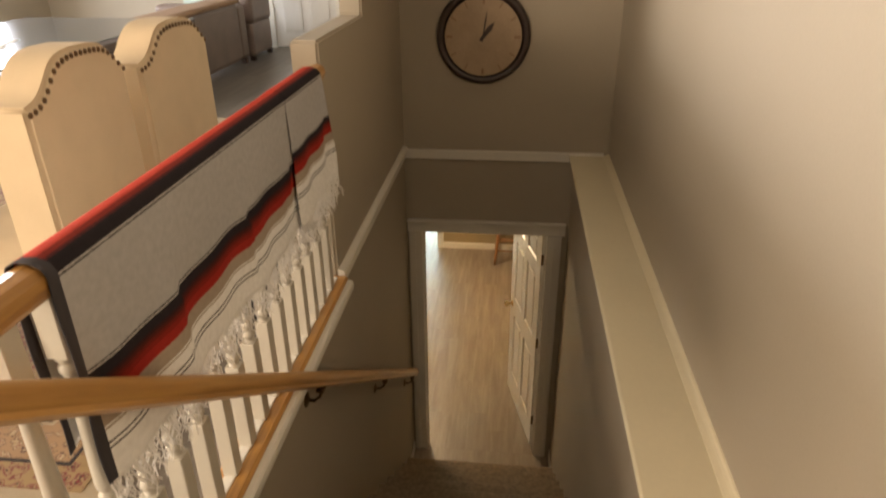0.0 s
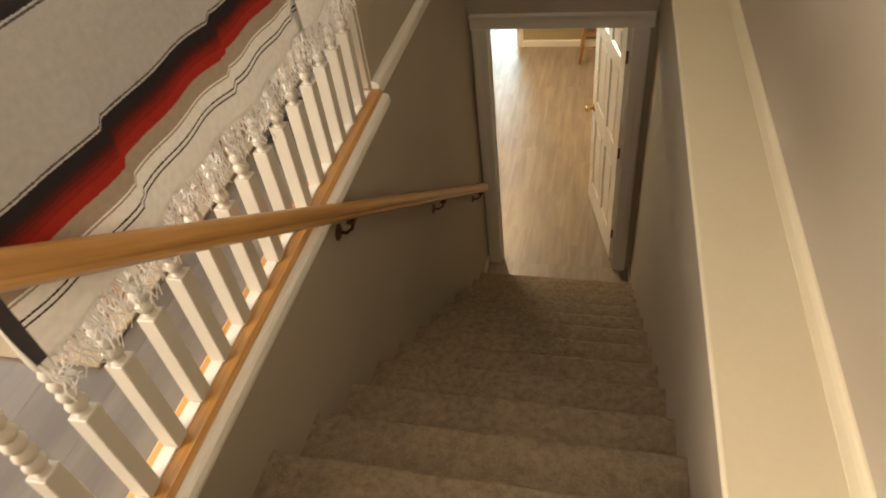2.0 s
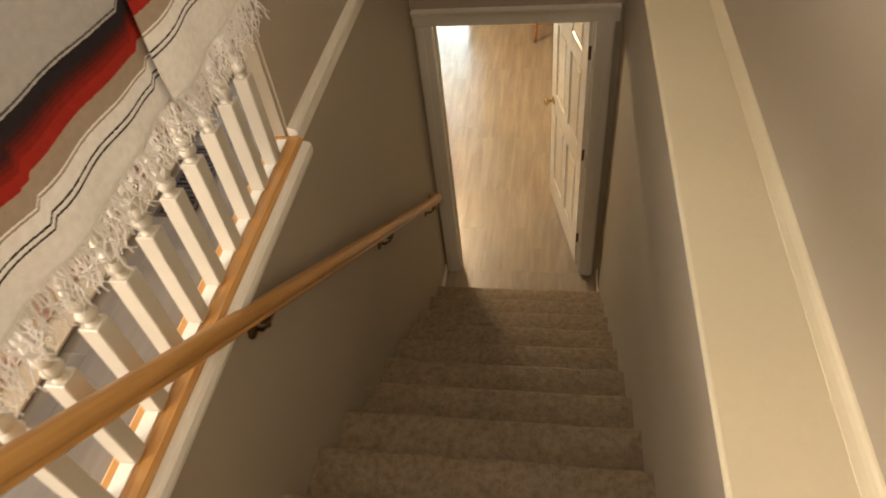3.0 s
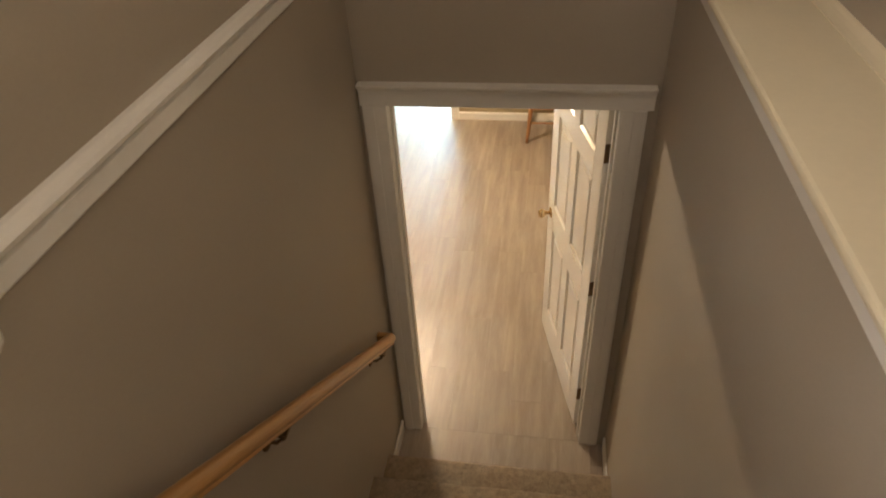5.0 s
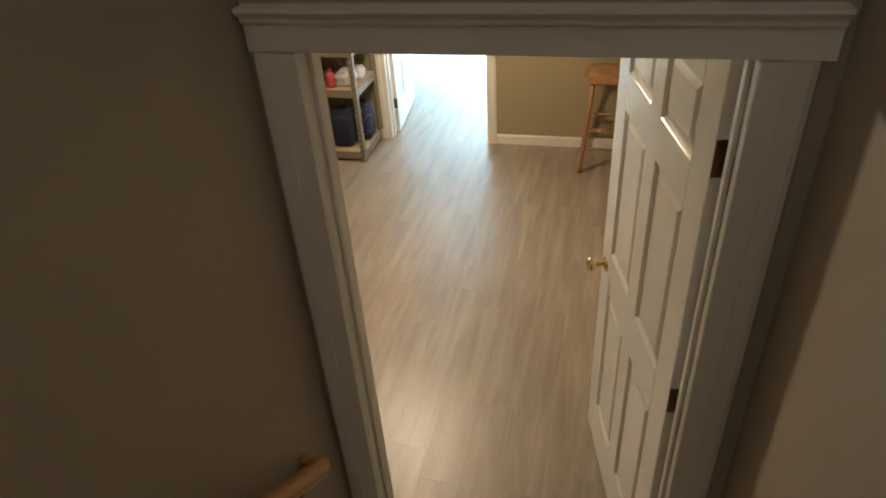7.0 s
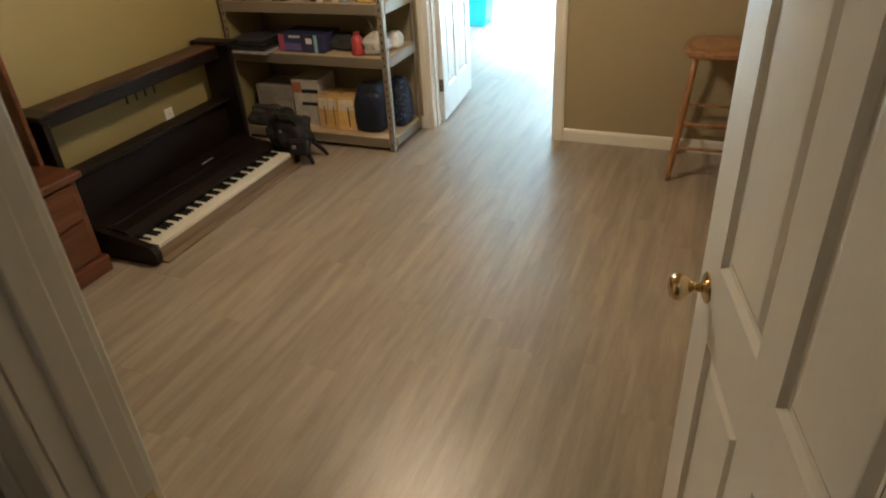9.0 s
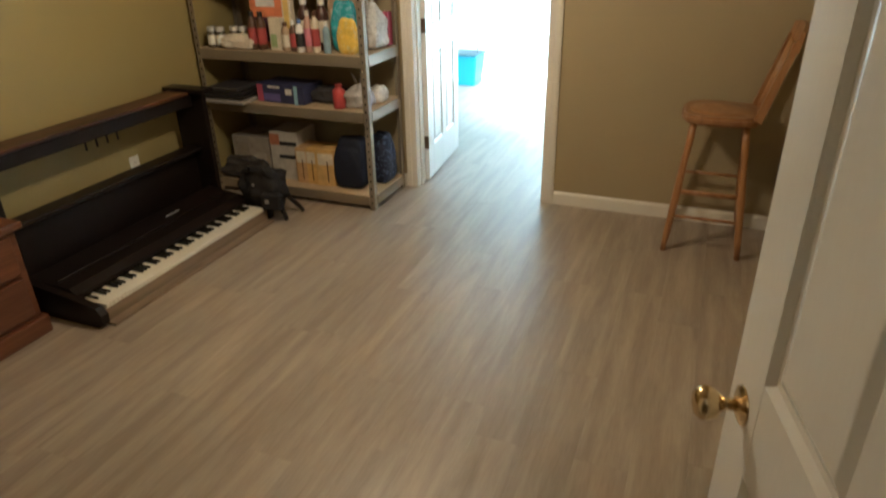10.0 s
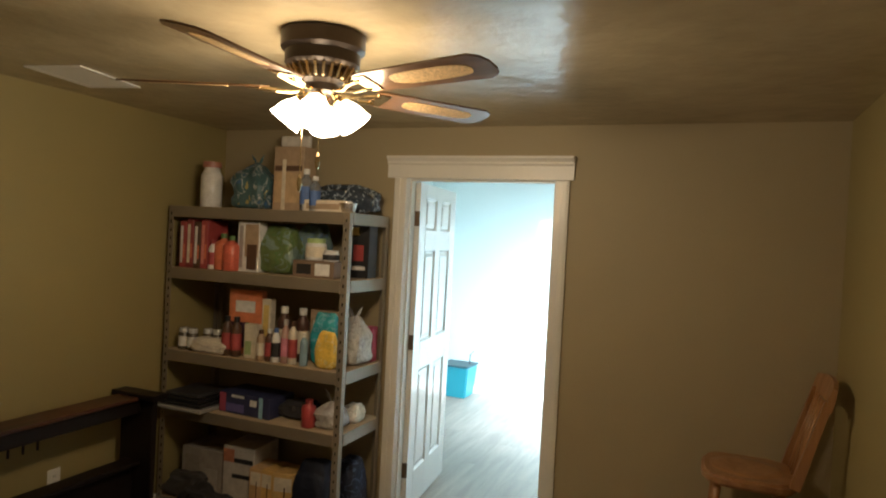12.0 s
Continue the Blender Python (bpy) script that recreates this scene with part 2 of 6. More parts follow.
def tube(bm, pts, r, segs=8, r1=None):
    """A round bar along points; the radius goes from r to r1."""
    pts = [Vector(p) for p in pts]
    rings = []
    for i, p in enumerate(pts):
        d = (pts[min(i + 1, len(pts) - 1)] - pts[max(i - 1, 0)]).normalized()
        s = d.cross(Vector((0.31, 0.95, 0.05) if abs(d.z) > 0.8 else (0, 0, 1))).normalized()
        u = s.cross(d)
        rr = r + ((r1 if r1 is not None else r) - r) * i / (len(pts) - 1)
        rings.append([bm.verts.new(p + s * rr * math.cos(2 * math.pi * k / segs) + u * rr * math.sin(2 * math.pi * k / segs)) for k in range(segs)])
    for p, q in zip(rings, rings[1:]):
        for k in range(segs):
            bm.faces.new((p[k], p[(k + 1) % segs], q[(k + 1) % segs], q[k]))
    bm.faces.new(list(reversed(rings[0])))
    bm.faces.new(rings[-1])
    return bm


def loft(bm, sect, path, closed=True):
    """Sweeps a closed section (across, up) along points of (origin, across, up)."""
    rings = [[bm.verts.new(Vector(o) + Vector(s) * a + Vector(u) * b) for a, b in sect] for o, s, u in path]
    n = len(sect)
    for p, q in zip(rings, rings[1:]):
        for k in range(n):
            bm.faces.new((p[k], p[(k + 1) % n], q[(k + 1) % n], q[k]))
    bm.faces.new(list(reversed(rings[0])))
    bm.faces.new(rings[-1])
    return bm


def prism(bm, outline, m, depth):
    """A flat outline (x, y) with thickness along its z, placed by m."""
    lo = [bm.verts.new((x, y, 0)) for x, y in outline]
    hi = [bm.verts.new((x, y, depth)) for x, y in outline]
    bm.faces.new(list(reversed(lo)))
    bm.faces.new(hi)
    for k in range(len(lo)):
        j = (k + 1) % len(lo)
        bm.faces.new((lo[k], lo[j], hi[j], hi[k]))
    bmesh.ops.transform(bm, matrix=m, verts=lo + hi)
    return bm


def part(name, bm, material, parent=None, label="", smooth=False, kind=""):
    me = bpy.data.meshes.new(name)
    bmesh.ops.recalc_face_normals(bm, faces=bm.faces)
    if smooth:
        for f in bm.faces:
            f.smooth = True
    bm.to_mesh(me)
    bm.free()
    me.materials.append(material)
    ob = new(name, me)
    if parent is not None:
        ob.parent = parent
    return tagged(ob, label=label, kind=kind)


def thing(name, label, category, m=None, group=""):
    ob = new(name)
    ob.empty_display_size = 0.1
    ob.matrix_basis = m or Matrix()
    return tagged(ob, label=label, category=category, group=group)


def structure(name, bm, material, label="", smooth=False):
    return tagged(part(name, bm, material, smooth=smooth), label=label, kind="structure")


def ease(ob, angle=40):
    """Smooth faces, with edges kept sharp where they turn by more than the angle."""
    for p in ob.data.polygons:
        p.use_smooth = True
    ob.data.set_sharp_from_angle(angle=radians(angle))
    return ob


# ---- structure: walls, floors, ceilings ----
T = 0.12
structure("wall_stair_west", B(((XL - T, -4.2, 0), (XL, DW, UP - 0.013)), bevel=0), M_WALL)
structure("wall_stair_east", B(((XR, -4.6, 0), (XW, DW, UP - 0.0045)), bevel=0), M_WALL)
structure("wall_upper_east", B(((XW, -5.9, UP - 0.03), (XW + T, TB, 5.1)), bevel=0), M_WALL)
bm = bmesh.new()
box(bm, (ROOM_L - T, DW, 0), (D1[0] - 0.015, TB, CEIL1))
box(bm, (D1[1] + 0.015, DW, 0), (XW + T, TB, CEIL1))
box(bm, (D1[0] - 0.015, DW, 2.083), (D1[1] + 0.015, TB, CEIL1))
box(bm, (XL - T, DW, CEIL1), (XW, TB, 5.1))
structure("wall_door_south", bm, M_WALL)
bm = prism(bmesh.new(), [(-1.90, UP), (DW, UP), (DW, 5.1), (-1.125, 5.1), (-1.125, UP + 1.03), (-1.90, UP + 1.03)], Matrix(((0, 0, 1, XL - 0.11), (1, 0, 0, 0), (0, 1, 0, 0), (0, 0, 0, 1))), 0.11)
bmesh.ops.bevel(bm, geom=[e for e in bm.edges if all(v.co.y < -1.0 for v in e.verts) and e.calc_face_angle(0) > 1], offset=0.010, segments=3, affect="EDGES")
structure("half_wall", bm, M_WALL)
structure("wall_upper_west_of_stair", B(((XL - 0.11, TB, UP), (XL, 5.0, 5.1)), bevel=0), M_WALL)
structure("wall_room_west", B(((ROOM_L - T, TB, 0), (ROOM_L, 7.45, CEIL1 + 0.03)), bevel=0), M_WALL_Y)
bm = bmesh.new()
box(bm, (ROOM_L, ROOM_B, 0), (D2[0] - 0.015, ROOM_B + T, CEIL1))
box(bm, (D2[1] + 0.015, ROOM_B, 0), (ROOM_R + T, ROOM_B + T, CEIL1))
box(bm, (D2[0] - 0.015, ROOM_B, 2.055), (D2[1] + 0.015, ROOM_B + T, CEIL1))
structure("wall_room_north", bm, M_WALL_N)
CL = (1.62, 2.40)
bm = bmesh.new()
box(bm, (ROOM_R, TB, 0), (ROOM_R + T, CL[0] - 0.01, CEIL1))
box(bm, (ROOM_R, CL[1] + 0.01, 0), (ROOM_R + T, ROOM_B, CEIL1))
box(bm, (ROOM_R, CL[0] - 0.01, 2.05), (ROOM_R + T, CL[1] + 0.01, CEIL1))
structure("wall_room_east", bm, M_WALL_Y)
structure("ceiling", B(((ROOM_L - T, TB, CEIL1), (ROOM_R + T, ROOM_B + T, CEIL1 + 0.1)), bevel=0), M_CEIL, "brown swirl-textured ceiling")
structure("floor_slab", B(((ROOM_L - T, -4.6, -0.12), (XW + T, 7.5, -0.008)), bevel=0), M_PARTB)

# bright room beyond: a tall window in its east wall
Y2, X2 = 7.32, 0.90
WN = (4.85, 6.05, 0.06, 2.27)
structure("wall_bright_north", B(((ROOM_L, Y2, 0), (X2 + T, Y2 + T, CEIL1 + 0.005)), bevel=0), M_MINT)
bm = bmesh.new()
box(bm, (X2, ROOM_B + T, 0), (X2 + T, WN[0], CEIL1))
box(bm, (X2, WN[1], 0), (X2 + T, Y2, CEIL1))
box(bm, (X2, WN[0], 0), (X2 + T, WN[1], WN[2]))
box(bm, (X2, WN[0], WN[3]), (X2 + T, WN[1], CEIL1))
structure("wall_bright_east", bm, M_MINT)
structure("wall_bright_west", B(((ROOM_L, ROOM_B + T, 0), (ROOM_L + 0.02, Y2, CEIL1)), bevel=0), M_MINT)
structure("wall_bright_south", B(((ROOM_L + 0.02, ROOM_B + T, 0), (D2[0] - 0.11, ROOM_B + T + 0.01, CEIL1)), ((D2[1] + 0.11, ROOM_B + T, 0), (X2, ROOM_B + T + 0.01, CEIL1)), bevel=0), M_MINT)
structure("ceiling_bright", B(((ROOM_L, ROOM_B + T, CEIL1 + 0.005), (X2 + T, Y2 + T, CEIL1 + 0.1)), bevel=0), M_CEIL_UP, "white ceiling")
xw = X2 - 0.02
win = structure("window_1", B(((xw, WN[0] - 0.07, 0), (X2, WN[0], WN[3] + 0.07)), ((xw, WN[1], 0), (X2, WN[1] + 0.07, WN[3] + 0.07)), ((xw, WN[0], WN[3]), (X2, WN[1], WN[3] + 0.07)), bevel=0.003), M_WHITE, "tall white-cased window full of daylight")
ym = (WN[0] + WN[1]) / 2
part("window_frame", B(((X2 + 0.04, WN[0], WN[2]), (X2 + 0.08, WN[0] + 0.04, WN[3])), ((X2 + 0.04, WN[1] - 0.04, WN[2]), (X2 + 0.08, WN[1], WN[3])),
                       ((X2 + 0.04, WN[0] + 0.04, WN[2]), (X2 + 0.08, WN[1] - 0.04, WN[2] + 0.04)), ((X2 + 0.04, WN[0] + 0.04, WN[3] - 0.04), (X2 + 0.08, WN[1] - 0.04, WN[3])),
                       ((X2 + 0.04, ym - 0.02, WN[2] + 0.04), (X2 + 0.08, ym + 0.02, WN[3] - 0.04)), bevel=0.002), M_WHITE, win)
for y0, y1 in ((WN[0] + 0.04, ym - 0.02), (ym + 0.02, WN[1] - 0.04)):
    p = part("pane", B(((X2 + 0.058, y0, WN[2] + 0.04), (X2 + 0.062, y1, WN[3] - 0.04)), bevel=0), M_PANE, win)
    p.visible_shadow = False
# upper storey shell
UC = 5.1
structure("ceiling_upper", B(((-6.1, -5.8, UC), (XW + T, 5.1, UC + 0.1)), bevel=0), M_CEIL_UP, "white upper ceiling")
bm = bmesh.new()
box(bm, (-6.1, -5.8, UP), (-6.0, -3.2, UC))
box(bm, (-6.1, 0.2, UP), (-6.0, 1.2, UC))
box(bm, (-6.1, 3.6, UP), (-6.0, 5.1, UC))
box(bm, (-6.1, 1.2, UP), (-6.0, 3.6, UP + 0.5))
box(bm, (-6.1, 1.2, UP + 2.25), (-6.0, 3.6, UC))
box(bm, (-6.1, -3.2, UP), (-6.0, 0.2, UP + 0.5))
box(bm, (-6.1, -3.2, UP + 2.25), (-6.0, 0.2, UC))
structure("wall_upper_west", bm, M_WALL)
bm = bmesh.new()
box(bm, (-6.0, -5.9, UP), (-4.0, -5.8, UC))
box(bm, (-1.8, -5.9, UP), (XW + T, -5.8, UC))
box(bm, (-4.0, -5.9, UP), (-1.8, -5.8, UP + 0.7))
box(bm, (-4.0, -5.9, UP + 2.25), (-1.8, -5.8, UC))
structure("wall_upper_south", bm, M_WALL)
structure("wall_upper_north", B(((-6.0, 4.9, UP), (XL - 0.11, 5.0, UC)), bevel=0), M_WALL)


def upper_window(name, a, b, axis):
    """Frame, two sashes and glass in an opening of the upper storey."""
    lo, hi = Vector(a), Vector(b)
    w = thing(name, "white-framed upper window", "window")
    tagged(w, kind="structure")
    f = bmesh.new()
    k = 1 - axis
    def bar(u0, u1, z0, z1):
        p, q = [0, 0, z0], [0, 0, z1]
        p[k], q[k] = u0, u1
        p[axis], q[axis] = lo[axis], hi[axis]
        box(f, p, q, 0.003)
    u0, u1 = lo[k], hi[k]
    um = (u0 + u1) / 2
    bar(u0, u0 + 0.05, lo.z, hi.z), bar(u1 - 0.05, u1, lo.z, hi.z), bar(um - 0.025, um + 0.025, lo.z + 0.05, hi.z - 0.05)
    bar(u0 + 0.05, u1 - 0.05, lo.z, lo.z + 0.05), bar(u0 + 0.05, u1 - 0.05, hi.z - 0.05, hi.z)
    part("window_frame", f, M_WHITE, w)


upper_window("window_2", (-6.08, -3.2, UP + 0.5), (-6.03, 0.2, UP + 2.25), 0)
# unseen window, added where the warm back fill stands
upper_window("window_3", (-4.0, -5.88, UP + 0.7), (-1.8, -5.83, UP + 2.25), 1)
upper_window("window_4", (-6.08, 1.2, UP + 0.5), (-6.03, 3.6, UP + 2.25), 0)

# edges of the stairwell: ledge, trims, shoe
structure("ledge_cap", B(((XR - 0.038, -4.6, UP - 0.004), (XW, DW - 0.036, UP + 0.018)), bevel=0.008, segs=2), M_CREAM, "wide cream-painted ledge beside the stairs")
bm = loft(bmesh.new(), [(0, 0), (-0.036, 0), (-0.036, 0.003), (-0.028, 0.005), (-0.019, 0.008), (-0.011, 0.0125), (-0.005, 0.018), (0, 0.020)], [((XW, y, UP + 0.0182), (1, 0, 0), (0, 0, 1)) for y in (-4.6, DW - 0.036)])
structure("trim_ledge", bm, M_CREAM)
structure("trim_ledge_moulding", loft(bmesh.new(), [(0, 0), (-0.010, 0.003), (-0.013, 0.024), (-0.022, 0.034), (-0.024, 0.046), (-0.031, 0.054), (-0.031, 0.0615), (0, 0.0615)], [((XR, y, UP - 0.066), (1, 0, 0), (0, 0, 1)) for y in (-4.4, DW - 0.024)]), M_WHITE)
bm = bmesh.new()
box(bm, (XL, DW - 0.022, UP - 0.036), (XR - 0.022, DW, UP + 0.012), 0.004)
box(bm, (XL, DW - 0.034, UP + 0.012), (XW - 0.03, DW, UP + 0.030), 0.005, 2)
structure("trim_end", bm, M_WHITE)
sec = [(0, 0.041), (0.016, 0.041), (0.022, 0.048), (0.022, 0.081), (0.014, 0.085), (0.014, 0.091), (0.028, 0.094), (0.031, 0.104), (0.025, 0.112), (0.012, 0.119), (0, 0.120)]
structure("trim_wall_moulding", loft(bmesh.new(), sec, [((XL, y, UP - 0.06), (1, 0, 0), (0, 0, 1)) for y in (-1.895, DW - 0.034)]), M_WHITE, "white moulding along the stairwell wall")
sec = [(0, -0.004), (0.010, -0.004), (0.016, 0.004), (0.018, 0.020), (0.030, 0.032), (0.034, 0.043), (0.050, 0.045), (0.056, 0.055), (0.066, 0.068), (0.070, 0.085), (0.068, 0.104), (0.060, 0.112), (0.045, 0.114), (0, 0.114)]
structure("trim_landing_nosing", loft(bmesh.new(), sec, [((XL, y, UP - 0.095), (1, 0, 0), (0, 0, 1)) for y in (-3.95, -1.905)]), M_WHITE, "white painted nosing under the balusters")


def casing(name, x0, x1, y, out, wall_t, cw, label="", hh=2.04, crown=1.0):
    """Casing, crown and lining of a doorway in a wall that runs along x; out: the way the front looks (-1 or 1)."""
    ob = None
    def yy(d):
        return y + out * d
    bm = bmesh.new()
    for a, b in ((x0 - cw, x0), (x1, x1 + cw)):
        box(bm, (a, yy(0), 0), (b, yy(0.016), hh), 0.003)
        box(bm, (a + 0.010 if a < x0 else a + cw * 0.5, yy(0.016), 0), (a + cw * 0.5 if a < x0 else b - 0.010, yy(0.021), hh), 0.002)
    d = structure(name, bm, M_WHITE, label or "white painted door casing")
    sec = [(0, 0), (0.018, 0), (0.018, 0.075), (0.028, 0.082), (0.028, 0.094), (0.036, 0.104), (0.046, 0.114), (0.046, 0.125), (0, 0.125)]
    part("crown", loft(bmesh.new(), [(a * out, b * crown) for a, b in sec], [((x, y, hh + 0.002), (0, 1, 0), (0, 0, 1)) for x in (x0 - cw - (0.006 if cw > 0.085 else 0.045), x1 + cw + 0.022)]), M_WHITE, d)
    bk = yy(-wall_t)
    part("jamb", B(((x0 - 0.015, min(yy(-0.001), bk), 0), (x0, max(yy(-0.001), bk), hh)), ((x1, min(yy(-0.001), bk), 0), (x1 + 0.015, max(yy(-0.001), bk), hh)),
                   ((x0 - 0.015, min(yy(-0.001), bk), hh), (x1 + 0.015, max(yy(-0.001), bk), hh + 0.015)), bevel=0.001), M_WHITE, d)
    s0, s1 = sorted((yy(-0.035), yy(-0.07)))
    part("stop", B(((x0, s0, 0), (x0 + 0.011, s1, hh - 0.012)), ((x1 - 0.011, s0, 0), (x1, s1, hh - 0.012)), ((x0, s0, hh - 0.012), (x1, s1, hh)), bevel=0.002), M_WHITE, d)
    return d


casing("door_casing_south", D1[0], D1[1], DW, -1, TB - DW, 0.10, hh=2.068, crown=0.76)
casing("door_casing_north", D2[0], D2[1], ROOM_B, -1, T, 0.08)
bm = bmesh.new()
for a, b in ((CL[0] - 0.09, CL[0]), (CL[1], CL[1] + 0.09)):
    box(bm, (ROOM_R - 0.018, a, 0), (ROOM_R, b, 2.04), 0.003)
box(bm, (ROOM_R - 0.02, CL[0] - 0.11, 2.042), (ROOM_R, CL[1] + 0.11, 2.15), 0.004)
structure("door_casing_east", bm, M_WHITE, "white painted door casing")
leaf = bpy.data.objects["door_casing_south"]
for z in (0.28, 1.06, 1.81):
    part("hinge_leaf", B(((D1[1] - 0.0015, -0.022, z - 0.045), (D1[1] + 0.001, 0.042, z + 0.045)), bevel=0.0005), M_ABRASS, leaf, "aged brass hinge leaf")
part("strike_plate", B(((D1[0] - 0.001, 0.012, 0.93), (D1[0] + 0.0015, 0.046, 1.0)), bevel=0.0005), M_BRASS, leaf, "brass strike plate")
# back side casing of the lower doorway
bm = bmesh.new()
for a, b in ((D1[0] - 0.10, D1[0] - 0.008), (D1[1] + 0.008, D1[1] + 0.09)):
    box(bm, (a, TB, 0), (b, TB + 0.016, 2.158), 0.003)
box(bm, (D1[0], TB, 2.068), (D1[1], TB + 0.016, 2.158), 0.003)
structure("door_casing_south_inside", bm, M_WHITE)


def baseboard(name, p, q, side):
    """A white baseboard along a wall from p to q; side: the way it looks."""
    sec = [(0, 0), (0.013, 0), (0.013, 0.065), (0.009, 0.078), (0.004, 0.085), (0, 0.085)]
    return structure(name, loft(bmesh.new(), sec, [((*a, 0), side, (0, 0, 1)) for a in (p, q)]), M_WHITE)


baseboard("baseboard_west", (ROOM_L, TB), (ROOM_L, ROOM_B), (1, 0, 0))
baseboard("baseboard_north_west", (ROOM_L + 0.014, ROOM_B), (D2[0] - 0.081, ROOM_B), (0, -1, 0))
baseboard("baseboard_north_east", (D2[1] + 0.081, ROOM_B), (ROOM_R - 0.014, ROOM_B), (0, -1, 0))
baseboard("baseboard_east", (ROOM_R, CL[1] + 0.091), (ROOM_R, ROOM_B), (-1, 0, 0))
baseboard("baseboard_east_near", (ROOM_R, TB), (ROOM_R, CL[0] - 0.091), (-1, 0, 0))
baseboard("baseboard_south", (ROOM_L + 0.014, TB), (D1[0] - 0.091, TB), (0, 1, 0))
baseboard("baseboard_bright", (ROOM_L + 0.03, Y2), (X2, Y2), (0, -1, 0))
structure("trim_stair_foot", B(((XL, -0.372, 0), (XL + 0.012, -0.075, 0.085)), ((XR - 0.012, -0.372, 0), (XR, -0.075, 0.085)), bevel=0.003), M_WHITE)


# ---- staircase ----
def staircase():
    st = thing("staircase", "straight flight of brown carpeted stairs", "stairs")
    tagged(st, kind="structure")
    nx = 60
    rng = random.Random(5)
    for k in range(14):
        # one step: riser face and tread with a rounded carpeted nose
        yf, z1 = NOSE - RUN * k, RISE * (k + 1)
        z0 = z1 - RISE
        yr = yf - 0.028
        prof = [(yr, z0 - 0.01), (yr, z0 + 0.05), (yr + 0.002, z1 - 0.06), (yr + 0.012, z1 - 0.043), (yf - 0.004, z1 - 0.036), (yf, z1 - 0.022), (yf - 0.004, z1 - 0.008), (yf - 0.018, z1),
                (yf - 0.10, z1 + 0.002), (yf - 0.20, z1), (yf - RUN - 0.028, z1 - 0.002)]
        bm = bmesh.new()
        rows = []
        for i in range(nx + 1):
            x = XL + (XR - XL) * i / nx
            row = []
            for j, (y, z) in enumerate(prof):
                w = noise.noise(Vector((x * 9, y * 9, z * 9 + k))) * 0.004 + noise.noise(Vector((x * 45, y * 40, z * 40 + k))) * 0.0022
                row.append(bm.verts.new((x, y + w, z + w * 0.6)))
            rows.append(row)
        for p, q in zip(rows, rows[1:]):
            for j in range(len(prof) - 1):
                bm.faces.new((p[j], p[j + 1], q[j + 1], q[j]))
        lo = [bm.verts.new((r[0].co.x, prof[-1][0], z0 - 0.01)) for r in rows]
        for i in range(nx):
            bm.faces.new((rows[i][-1], lo[i], lo[i + 1], rows[i + 1][-1]))
            bm.faces.new((lo[i], rows[i][0], rows[i + 1][0], lo[i + 1]))
        bm.faces.new([*rows[0], lo[0]])
        bm.faces.new([*rows[-1], lo[-1]])
        part("step", bm, M_CARPET, st, smooth=False)
        ease(bpy.data.objects[st.children[-1].name], 60)


staircase()

structure("upper_floor_slab", B(((-6.0, -5.8, UP - 0.2), (XL - T - 0.001, 4.9, UP - 0.012)), ((XL - T - 0.001, -5.8, UP - 0.2), (XW, -4.17, UP - 0.012)), bevel=0), M_PARTB)


